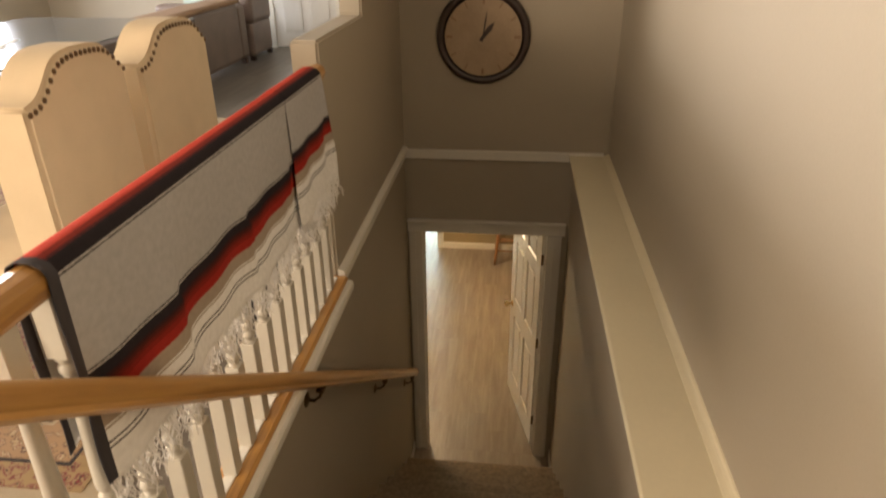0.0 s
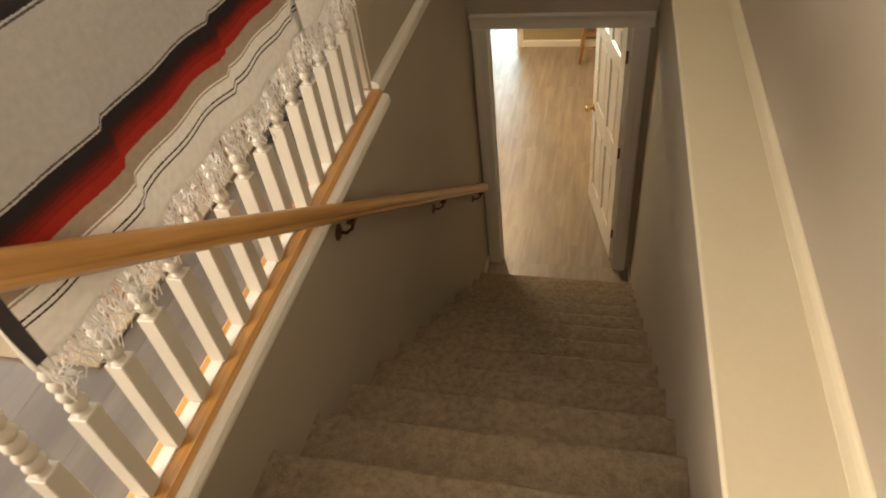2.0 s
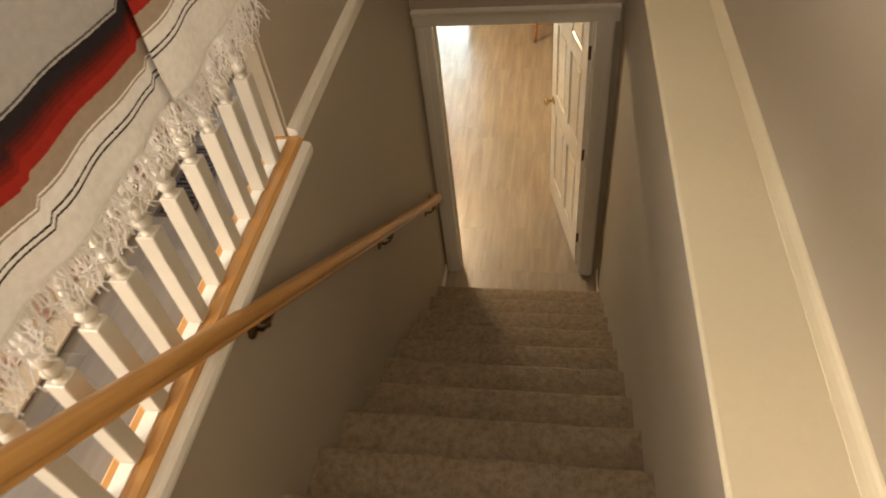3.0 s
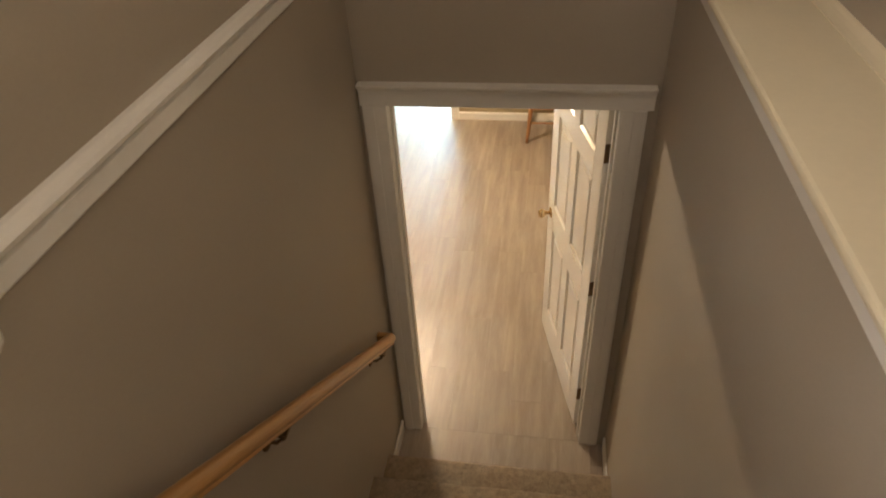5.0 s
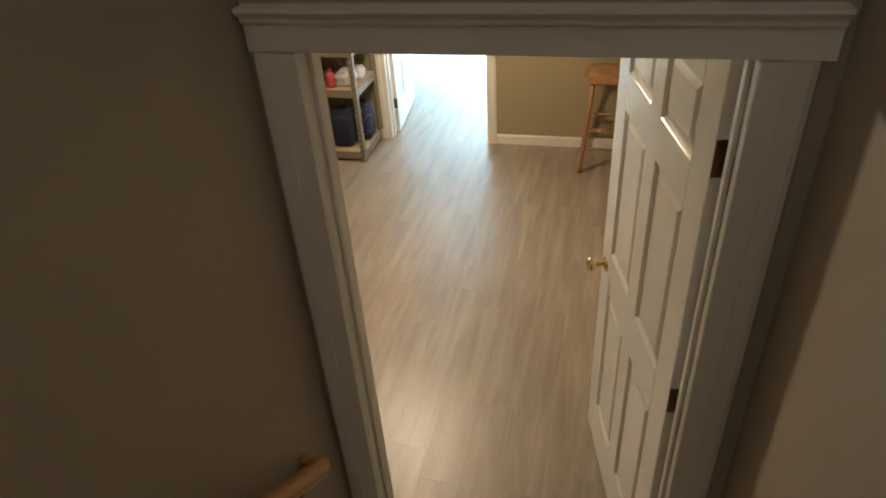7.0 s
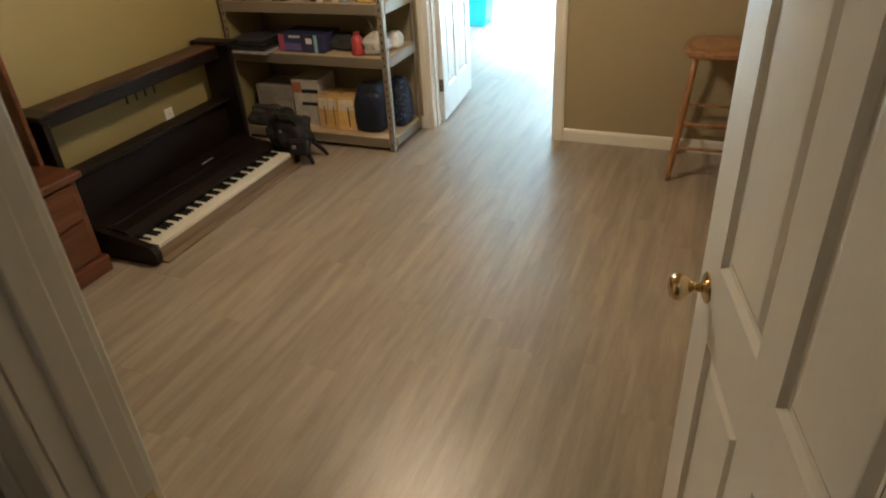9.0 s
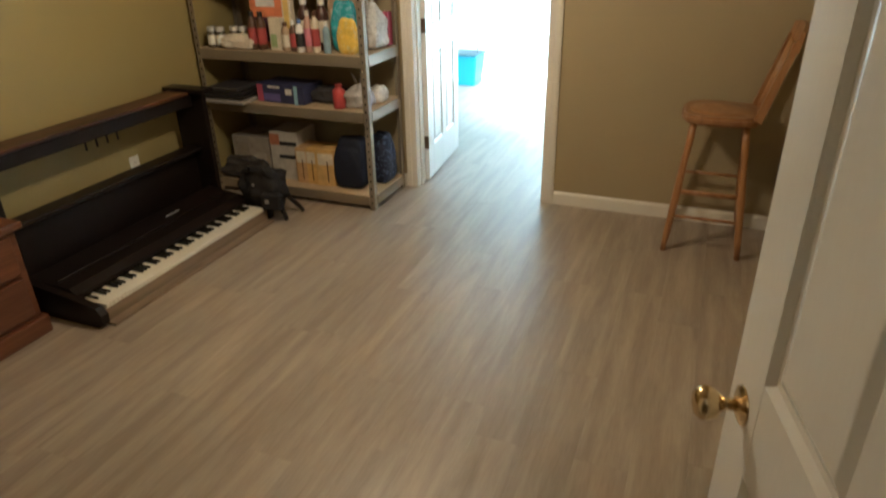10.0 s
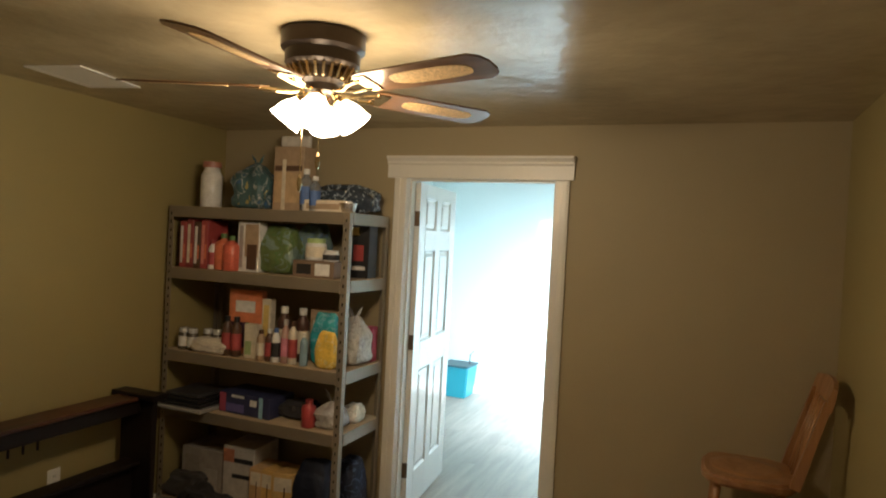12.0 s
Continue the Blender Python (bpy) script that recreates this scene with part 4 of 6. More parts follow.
def sofa():
    g = thing("sofa", "brown sofa with tan upholstered arm and dark skirt", "sofa", pose(0, 0, UP))
    bx = bmesh.new()
    box(bx, (-3.35, 0.9, 0.06), (-2.42, 1.98, 0.44), 0.04, 3)
    part("seat", bx, M_LEATHER, g)
    part("backrest", B(((-2.62, 0.9, 0.06), (-2.40, 2.9, 0.68)), bevel=0.05, segs=3), M_LEATHER, g, "brown padded backrest")
    part("arm", B(((-3.35, 0.72, 0.06), (-2.42, 0.92, 0.64)), bevel=0.05, segs=3), M_TAN, g, "tan arm")
    part("arm", B(((-3.35, 2.88, 0.06), (-2.40, 3.10, 0.64)), bevel=0.05, segs=3), M_LEATHER, g)
    part("cap", B(((-2.66, 0.95, 0.66), (-2.37, 2.9, 0.72)), bevel=0.028, segs=3), M_TAN, g, "tan top edge")
    for y in (0.95, 2.0, 3.03):
        part("foot", B(((-2.48, y - 0.03, 0), (-2.42, y + 0.03, 0.07)), bevel=0.004), M_TABLE, g)


sofa()
g = thing("armchair", "dark brown armchair beside the sofa", "armchair", pose(-2.75, 3.45, UP))
part("base", B(((-0.42, -0.30, 0.05), (0.38, 0.33, 0.42)), bevel=0.04, segs=3), M_LEATHER, g)
part("backrest", B(((0.20, -0.30, 0.40), (0.40, 0.33, 0.82)), bevel=0.05, segs=3), M_LEATHER, g)
for y in (-0.26, 0.29):
    part("foot", B(((0.31, y - 0.03, 0), (0.37, y + 0.03, 0.055)), bevel=0.004), M_TABLE, g)
structure("wall_upper_panel", B(((-3.6, 4.10, UP), (XL - 0.11, 4.20, UC)), bevel=0), M_MINT)
d = structure("door_4", B(((-2.5, 4.06, UP), (-2.42, 4.10, UP + 2.04)), ((-1.62, 4.06, UP), (-1.54, 4.10, UP + 2.04)), ((-2.5, 4.06, UP + 2.04), (-1.54, 4.10, UP + 2.12)), bevel=0.003), M_WHITE, "white panelled door")
part("leaf", B(((-2.42, 4.075, UP + 0.01), (-1.62, 4.10, UP + 2.04)), bevel=0), M_DOOR, d)
for x in (-2.30, -1.95):
    for z0, z1 in ((0.2, 0.85), (1.0, 1.85)):
        part("panel", B(((x, 4.066, UP + z0), (x + 0.24, 4.076, UP + z1)), bevel=0.006), M_DOOR, d)
structure("baseboard_upper", B(((-3.5, 4.085, UP), (-2.51, 4.10, UP + 0.09)), ((-1.53, 4.085, UP), (XL - 0.12, 4.10, UP + 0.09)), bevel=0.003), M_WHITE)


def rug():
    g = thing("area_rug", "cream area rug with dark red floral border under the table", "rug", pose(0, 0, UP))
    m = bpy.data.materials.new("rug_pattern")
    m.use_nodes = True
    N, L = m.node_tree.nodes, m.node_tree.links
    b = N["Principled BSDF"]
    b.inputs["Roughness"].default_value = 0.95
    tc, vo, n, cr, mx = N.new("ShaderNodeTexCoord"), N.new("ShaderNodeTexVoronoi"), N.new("ShaderNodeTexNoise"), N.new("ShaderNodeValToRGB"), N.new("ShaderNodeMath")
    vo.inputs["Scale"].default_value, n.inputs["Scale"].default_value = 30, 55
    L.new(tc.outputs["Object"], vo.inputs["Vector"]), L.new(tc.outputs["Object"], n.inputs["Vector"])
    mx.operation = "ADD"
    L.new(vo.outputs["Distance"], mx.inputs[0]), L.new(n.outputs[0], mx.inputs[1])
    cr.color_ramp.interpolation = "CONSTANT"
    e = cr.color_ramp.elements
    e[0].position, e[0].color = 0.0, (0.16, 0.025, 0.02, 1)
    e[1].position, e[1].color = 0.66, (0.04, 0.03, 0.02, 1)
    for p, c in ((0.72, (0.22, 0.13, 0.05)), (0.78, (0.25, 0.17, 0.09)), (0.86, (0.13, 0.025, 0.02)), (0.93, (0.20, 0.10, 0.06)), (1.0, (0.05, 0.03, 0.02)), (1.06, (0.24, 0.16, 0.07))):
        e.new(p).color = (*c, 1)
    L.new(mx.outputs[0], cr.inputs[0]), L.new(cr.outputs[0], b.inputs["Base Color"])
    gold = m.copy()
    gold.name = "rug_gold_pattern"
    for q, c in zip(gold.node_tree.nodes[cr.name].color_ramp.elements, ((0.24, 0.15, 0.07), (0.30, 0.21, 0.11), (0.17, 0.05, 0.03), (0.33, 0.25, 0.15), (0.28, 0.19, 0.09), (0.08, 0.04, 0.03), (0.35, 0.27, 0.16), (0.26, 0.16, 0.08))):
        q.color = (*c, 1)
    cream = mat("rug_cream", (0.31, 0.25, 0.165), 0.95, vary=0.12, scale=20, fine=300, bump=0.4, depth=0.003)
    x1, y0 = -0.47, -3.23
    part("woven_base", B(((-2.7, y0, 0.0), (x1, 0.7, 0.009)), bevel=0.003), cream, g)
    def band(name, lo, hi, z, material, label=""):
        """A strip woven round the rug between two distances from its south and east edges."""
        part(name, B(((-2.62, y0 + lo, 0.009), (x1 - lo, y0 + hi, z)), ((x1 - hi, y0 + hi, 0.009), (x1 - lo, 0.62, z)), bevel=0.0008), material, g, label)
    dark = mat("rug_black", (0.035, 0.026, 0.022), 0.95, vary=0.2, scale=30, fine=300, bump=0.4, depth=0.003)
    band("border", 0.075, 0.165, 0.012, m, "dark red floral border")
    band("stripe", 0.168, 0.178, 0.0125, dark, "black stripe")
    band("gold_band", 0.180, 0.325, 0.012, gold, "gold and cream floral band")
    for k, lo in enumerate((0.340, 0.385, 0.430)):
        band("stripe", lo, lo + 0.020, 0.0125, dark, "black stripe")
    part("field", B(((-2.6, y0 + 0.47, 0.009), (x1 - 0.47, 0.5, 0.012)), bevel=0.001), m, g, "dark red patterned field")


rug()
g = thing("floor_register", "dark brown metal floor register by the balustrade", "vent", pose(-0.385, -2.07, UP))
part("frame", B(((-0.06, -0.16, 0.0005), (-0.045, 0.16, 0.005)), ((0.045, -0.16, 0.0005), (0.06, 0.16, 0.005)), ((-0.045, -0.16, 0.0005), (0.045, -0.145, 0.005)), ((-0.045, 0.145, 0.0005), (0.045, 0.16, 0.005)), bevel=0.001), M_BRONZE, g)
part("backing", B(((-0.045, -0.145, 0.0005), (0.045, 0.145, 0.0015)), bevel=0), M_KEYB, g)
for k in range(14):
    part("slat", B(((-0.044, -0.138 + 0.0205 * k, 0.0018), (0.044, -0.130 + 0.0205 * k, 0.0045)), bevel=0), M_BRONZE, g)


# ---- lower room ----
def ceiling_fan():
    c = (-0.765, 2.19)
    g = thing("ceiling_fan", "dark bronze ceiling fan with five cane-inset blades and lit glass shades", "ceiling fan", pose(*c, CEIL1))
    ease(part("housing", lathe(bmesh.new(), [(0.128, 0), (0.135, -0.004), (0.135, -0.052), (0.126, -0.060), (0.120, -0.064), (0.120, -0.10), (0.112, -0.108), (0.10, -0.112)], segs=40), M_BRONZE, g), 35)
    vent = bmesh.new()
    for k in range(26):
        a = 2 * math.pi * k / 26
        mm = Matrix.Rotation(a, 4, "Z")
        t = bmesh.new()
        box(t, (0.070, -0.0045, -0.150), (0.116, 0.0045, -0.112), 0.001)
        for v in t.verts:
            if v.co.z < -0.13:
                v.co.x -= 0.022
        bmesh.ops.transform(t, matrix=mm, verts=t.verts)
        me = bpy.data.meshes.new("t")
        t.to_mesh(me)
        vent.from_mesh(me)
        t.free()
        bpy.data.meshes.remove(me)
    part("vent_ring", vent, M_BRASS, g, "brass vent fins")
    ease(part("motor", lathe(bmesh.new(), [(0.078, -0.108), (0.072, -0.150), (0.055, -0.162), (0.055, -0.185), (0.040, -0.19)], segs=32), M_BRONZE, g), 35)
    for k in range(5):
        a = -88 + 72 * k
        rot = pose(0, 0, -0.176, 0, 0, a) @ pose(0, 0, 0, -12, 0, 0)
        pts = [(0.185, -0.052), (0.22, -0.060), (0.62, -0.068), (0.650, -0.050), (0.662, -0.022), (0.662, 0.022), (0.650, 0.050), (0.62, 0.068), (0.22, 0.060), (0.185, 0.052)]
        b = part("blade", prism(bmesh.new(), pts, Matrix(), 0.006), M_BLADE, g, "dark wooden blade with cane inset")
        b.matrix_basis = rot
        ov = [(0.45 + 0.145 * math.copysign(abs(math.cos(t)) ** 0.6, math.cos(t)), 0.036 * math.copysign(abs(math.sin(t)) ** 0.7, math.sin(t))) for t in [2 * math.pi * j / 28 for j in range(28)]]
        part("cane_inset", prism(bmesh.new(), ov, pose(0, 0, -0.0015), 0.009), M_CANE, b, "woven cane inset")
        bm = bmesh.new()
        tube(bm, [(0.055, 0, -0.004), (0.10, 0.0, -0.012), (0.14, 0.022, -0.010), (0.20, 0.030, -0.003)], 0.007, 8)
        tube(bm, [(0.055, 0, -0.004), (0.10, 0.0, -0.012), (0.14, -0.022, -0.010), (0.20, -0.030, -0.003)], 0.007, 8)
        box(bm, (0.185, -0.045, -0.005), (0.235, 0.045, -0.0005), 0.002)
        part("blade_iron", bm, M_BRASS, b, "brass blade iron")
    for k in range(4):
        a = 22 + 90 * k
        m = pose(0, 0, -0.19, 0, 0, a) @ pose(0.052, 0, -0.012, 0, -38, 0)
        part("arm", lathe(bmesh.new(), [(0.010, 0.03), (0.012, 0), (0.022, -0.012), (0.022, -0.03)], segs=16, m=m), M_BRASS, g)
        s = part("shade", lathe(bmesh.new(), [(0.022, -0.022), (0.034, -0.040), (0.046, -0.065), (0.050, -0.088), (0.056, -0.105), (0.052, -0.106), (0.044, -0.088), (0.040, -0.065), (0.028, -0.040), (0.012, -0.026)], segs=24, m=m), M_SHADE, g, "glowing frosted glass shade", smooth=True)
        s.visible_shadow = False
    for x, y, l in ((0.03, -0.05, 0.20), (-0.03, -0.055, 0.27)):
        bm = bmesh.new()
        tube(bm, [(x, y, -0.185), (x, y, -0.185 - l)], 0.0016, 6)
        ch_ = part("pull_chain", bm, M_BRASS, g)
        part("fob", lathe(bmesh.new(), [(0.002, 0.0), (0.006, -0.012), (0.008, -0.03), (0.005, -0.05), (0.002, -0.055)], at=(x, y, -0.185 - l), segs=12), M_BRASS, ch_, "brass pull fob")


ceiling_fan()
for k in range(4):
    a = radians(22 + 90 * k)
    lamp("POINT", "fan_bulb", (-0.765 + 0.12 * math.cos(a), 2.19 + 0.12 * math.sin(a), CEIL1 - 0.275), 2.5, WARM, radius=0.055)

# ceiling register and wall plates
g = thing("ceiling_vent", "white slatted air register on the ceiling", "vent", pose(-2.19, 2.49, CEIL1, 0, 0, 10))
part("frame", B(((-0.14, -0.19, -0.007), (-0.11, 0.19, 0)), ((0.11, -0.19, -0.007), (0.14, 0.19, 0)), ((-0.11, -0.19, -0.007), (0.11, -0.16, 0)), ((-0.11, 0.16, -0.007), (0.11, 0.19, 0)), bevel=0.002), M_PLATE, g)
for k in range(12):
    part("slat", B(((-0.108, -0.155 + k * 0.0262, -0.006), (0.108, -0.139 + k * 0.0262, -0.0015)), bevel=0), M_PLATE, g)


def outlet(m):
    g = thing("wall_outlet", "white duplex wall outlet", "outlet", m)
    part("plate", B(((-0.035, 0, -0.057), (0.035, 0.006, 0.057)), bevel=0.003, segs=2), M_PLATE, g)
    for z in (-0.02, 0.02):
        part("socket", B(((-0.016, 0.006, z - 0.014), (0.016, 0.0075, z + 0.014)), bevel=0.0005), M_PLATE, g)
        for x in (-0.006, 0.006):
            part("slot", B(((x - 0.0012, 0.0075, z - 0.005), (x + 0.0012, 0.0079, z + 0.006)), bevel=0), M_KEYB, g)


outlet(pose(ROOM_L, 2.715, 0.385, 0, 0, -90))
outlet(pose(ROOM_R, 3.78, 0.22, 0, 0, 90))


def shelf_unit():
    g = thing("storage_shelf", "grey steel garage shelving with particle-board shelves", "shelf", pose(ROOM_L + 0.03, 3.37, 0))
    W, D, H = 1.22, 0.457, 1.81
    for x, sx in ((0, 1), (W, -1)):
        for y, sy in ((0, 1), (D, -1)):
            bm = bmesh.new()
            xs, ys = sorted((x, x + sx * 0.038)), sorted((y, y + sy * 0.003))
            box(bm, (xs[0], ys[0], 0), (xs[1], ys[1], H), 0.0008)
            xs, ys = sorted((x, x + sx * 0.003)), sorted((y + sy * 0.003, y + sy * 0.038))
            box(bm, (xs[0], ys[0], 0), (xs[1], ys[1], H), 0.0008)
            part("post", bm, M_STEEL, g, "punched grey steel post")
            hb = bmesh.new()
            for k in range(36):
                z = 0.05 + k * 0.049
                xc = x + sx * 0.020
                yy = sorted((y - sy * 0.0006, y + sy * 0.0002))
                box(hb, (xc - 0.004, yy[0], z - 0.009), (xc + 0.004, yy[1], z + 0.009))
            part("punched_strip", hb, M_KEYB, g, kind="stuff")
    for z in (0.095, 0.635, 0.965, 1.45, H):
        bm = bmesh.new()
        box(bm, (0.039, -0.002, z - 0.065), (W - 0.039, 0.002, z - 0.001), 0.001)
        box(bm, (0.039, 0.002, z - 0.020), (W - 0.039, 0.016, z - 0.016))
        part("beam", bm, M_STEEL, g, "grey steel shelf beam")
        part("beam", B(((0.039, D - 0.002, z - 0.065), (W - 0.039, D + 0.002, z - 0.001)), bevel=0.001), M_STEEL, g)
        part("side_beam", B(((-0.002, 0.04, z - 0.065), (0.002, D - 0.04, z - 0.001)), bevel=0.001), M_STEEL, g)
        part("side_beam", B(((W - 0.002, 0.04, z - 0.065), (W + 0.002, D - 0.04, z - 0.001)), bevel=0.001), M_STEEL, g)
        part("shelf", B(((0.004, 0.004, z - 0.014), (W - 0.004, D - 0.004, z)), bevel=0.001), M_PARTB, g, "particle-board shelf")
    return g


shelf_unit()
SX, SY = ROOM_L + 0.03, 3.37
LEV = {5: 1.811, 4: 1.451, 3: 0.966, 2: 0.636, 1: 0.096}
PAINT = {}


def dye(color, rough=0.5, metal=0.0, vary=0.08, name="packaging"):
    key = (color, rough, metal)
    # a fifth of grey mixed in, so the haze over the shelf is in the colour
    grey = sum(color) / 3
    color = tuple(0.8 * c + 0.2 * grey for c in color)
    if key not in PAINT:
        PAINT[key] = mat(name, color, rough, metal, vary=0.22, scale=24, fine=110, bump=0.05)
    return PAINT[key]


def at_shelf(level, x, y, turn=0.0):
    return pose(SX + x, SY + y, LEV[level], 0, 0, turn)


def carton(label, w, d, h, color, m, panels=(), category="box"):
    """A cardboard carton with printed panels on its front: (x0, z0, x1, z1, colour) as shares of the front."""
    g = thing("carton", label, category, m)
    part("body", B(((-w / 2, 0, 0), (w / 2, d, h)), bevel=0.0025), dye(color), g)
    part("flap", B(((-w / 2 + 0.003, 0.003, h), (w / 2 - 0.003, d / 2 - 0.001, h + 0.0015)), ((-w / 2 + 0.003, d / 2 + 0.001, h), (w / 2 - 0.003, d - 0.003, h + 0.0015)), bevel=0), dye(color), g)
    for k, (a, b, c, e, col) in enumerate(panels):
        part("printed_panel", B(((-w / 2 + a * w, -0.0008 - 0.0007 * k, b * h), (-w / 2 + c * w, 0, e * h)), bevel=0), dye(col), g)
    return g


def bottle(label, r, h, body, cap, m, band=None, kind="plastic", neck=0.45):
    g = thing("bottle", label, "bottle", m)
    hb = h * 0.70
    mt = clear("clear_plastic", body, 0.1, 0.85) if kind == "clear" else dye(body, 0.3)
    part("body", lathe(bmesh.new(), [(r * 0.9, 0), (r, 0.006), (r, hb), (r * 0.85, hb + h * 0.06), (r * neck, hb + h * 0.14), (r * neck, h * 0.88)], segs=18), mt, g, smooth=True)
    ease(part("cap", lathe(bmesh.new(), [(r * neck * 1.2, h * 0.87), (r * neck * 1.2, h * 0.995), (r * neck, h)], segs=18), dye(cap, 0.4), g), 40)
    if band:
        ease(part("label_band", lathe(bmesh.new(), [(r + 0.0008, h * 0.16), (r + 0.0008, h * 0.58)], segs=18), dye(band, 0.6), g), 40)
    return g


def jar(label, r, h, body, lid, m, band=None):
    g = thing("jar", label, "jar", m)
    part("body", lathe(bmesh.new(), [(r * 0.9, 0), (r, 0.005), (r, h * 0.74), (r * 0.8, h * 0.80)], segs=18), dye(body, 0.2), g, smooth=True)
    ease(part("lid", lathe(bmesh.new(), [(r * 0.88, h * 0.79), (r * 0.88, h * 0.98), (r * 0.82, h)], segs=18), dye(lid, 0.4), g), 40)
    if band:
        ease(part("label_band", lathe(bmesh.new(), [(r + 0.0008, h * 0.15), (r + 0.0008, h * 0.62)], segs=18), dye(band, 0.6), g), 40)
    return g


def wrap(color, patches, rough, seed):
    """Crumpled printed film or cloth: broken patches of a few colours over a ground colour."""
    m = mat("crumpled_wrap", color, rough, 0.0, vary=0.3, scale=14, fine=70, bump=0.6, depth=0.006)
    if patches:
        N, L = m.node_tree.nodes, m.node_tree.links
        tc, nz, cr = N.new("ShaderNodeTexCoord"), N.new("ShaderNodeTexNoise"), N.new("ShaderNodeValToRGB")
        nz.noise_dimensions = "4D"
        nz.inputs["Scale"].default_value, nz.inputs["Detail"].default_value, nz.inputs["W"].default_value = 13.0, 3.0, seed
        nz.inputs["Distortion"].default_value = 0.8
        L.new(tc.outputs["Object"], nz.inputs["Vector"]), L.new(nz.outputs[0], cr.inputs[0])
        cr.color_ramp.interpolation = "CONSTANT"
        e = cr.color_ramp.elements
        cols = [tuple(0.5 * p + 0.5 * q for p, q in zip(c[4], color)) for c in patches]
        e[0].position, e[0].color = 0.0, (*cols[-1], 1)
        e[1].position, e[1].color = 0.38, (*color, 1)
        for k, c in enumerate(cols):
            e.new(0.54 + 0.08 * k).color = (*c, 1)
            e.new(0.58 + 0.08 * k).color = (*color, 1)
        L.new(cr.outputs[0], next(n for n in N if n.type == "HUE_SAT").inputs["Color"])
    return m


def bag(name, label, w, d, h, color, m, seed, knot=False, rough=0.28, patches=(), category="bag", lump=0.25):
    """A crumpled bag: a lumpy closed form that narrows at the top."""
    g = thing(name, label, category, m)
    bm = bmesh.new()
    bmesh.ops.create_cube(bm, size=2.0)
    bmesh.ops.subdivide_edges(bm, edges=bm.edges, cuts=13, use_grid_fill=True)
    s0 = Vector((seed, seed * 0.7, 0))
    for v in bm.verts:
        c = v.co.copy()
        # rounded block, creased, drawn in towards the top
        r = (abs(c.x) ** 5 + abs(c.y) ** 5 + abs(c.z) ** 5) ** 0.2
        c = c / r
        n = noise.noise(c * 1.3 + s0) * lump * 0.8
        ridge = (0.5 - abs(noise.noise(Vector((c.x * 2.6, c.y * 2.6, c.z * 1.5)) + s0))) * lump * 0.55 + (0.5 - abs(noise.noise(c * 6.0 + s0))) * lump * 0.45 + (0.5 - abs(noise.noise(c * 13.0 + s0))) * lump * 0.22
        q = 1 + n + ridge - 0.25 * lump
        z = (c.z + 1) / 2
        pinch = 1.0 if z < 0.6 else max(0.28, 1.0 - (z - 0.6) * (1.75 if knot else 0.55))
        v.co = Vector((c.x * q * w / 2 * pinch, c.y * (q if z < 0.8 else q * 0.8) * d / 2 * pinch + d / 2, max(0.0, min(1.08, z * (1 + n * 0.4))) * h))
    skin = wrap(color, patches, rough, seed)
    ease(part("body", bm, skin, g), 28)
    if knot:
        bm = bmesh.new()
        for s in (-1, 1):
            prism(bm, [(0, 0), (0.02 * s, 0.05), (0.045 * s, 0.075), (0.03 * s, 0.03)], pose(0, d / 2, h * 0.93, 90, 0, 0), 0.004)
        part("handle_ears", bm, skin, g)
    return g


WHT, BLK, RED, ORG, YEL, GRN, BLU, TAN_, BRN, NVY, CRM, PNK, TEA = (0.72, 0.70, 0.66), (0.02, 0.02, 0.022), (0.42, 0.035, 0.03), (0.75, 0.15, 0.03), (0.75, 0.52, 0.08), (0.10, 0.22, 0.05), (0.06, 0.15, 0.42), (0.42, 0.28, 0.15), (0.10, 0.045, 0.02), (0.006, 0.010, 0.026), (0.68, 0.60, 0.44), (0.60, 0.16, 0.24), (0.05, 0.40, 0.42)

# top of the unit
bottle("white plastic jug with a red cap on top of the shelving", 0.062, 0.27, WHT, (0.45, 0.16, 0.10), at_shelf(5, 0.20, 0.12), neck=0.72)
bag("plastic_bag", "teal and dark plastic grocery bag on top of the shelving", 0.24, 0.22, 0.27, (0.07, 0.14, 0.15), at_shelf(5, 0.46, 0.10), 3, True, patches=((0.25, 0.35, 0.55, 0.7, WHT), (0.62, 0.3, 0.9, 0.62, BLU), (0.3, 0.05, 0.5, 0.2, YEL)))
g = carton("tall tan patterned snack bag on top of the shelving", 0.20, 0.13, 0.36, TAN_, at_shelf(5, 0.74, 0.12), ((0.05, 0.12, 0.95, 0.6, (0.55, 0.36, 0.16)), (0.05, 0.62, 0.95, 0.70, BRN), (0.3, 0.0, 0.42, 0.8, CRM)), "bag")
part("bag_top", B(((-0.10, 0.05, 0.36), (0.10, 0.08, 0.43)), bevel=0.012, segs=2), dye((0.60, 0.56, 0.48)), g, "folded pale bag top")
bottle("clear water bottle with a blue label", 0.032, 0.23, (0.82, 0.88, 0.92), WHT, at_shelf(5, 0.89, 0.08), BLU, "clear")
bottle("clear water bottle with a blue label", 0.030, 0.19, (0.82, 0.88, 0.92), WHT, at_shelf(5, 0.955, 0.07), BLU, "clear")
bag("wrapped_pack", "dark cling-wrapped pack of trays on top of the shelving", 0.34, 0.24, 0.16, (0.045, 0.06, 0.08), at_shelf(5, 1.03, 0.17), 8, rough=0.12, patches=((0.55, 0.3, 0.8, 0.9, (0.5, 0.6, 0.7)),), category="pack")
carton("flat cream carton of foil trays", 0.26, 0.10, 0.06, CRM, at_shelf(5, 1.02, 0.05), ((0.1, 0.2, 0.9, 0.7, TAN_),))
g = thing("foil_pan", "silver foil pan on top of the shelving", "pan", at_shelf(5, 1.16, 0.08))
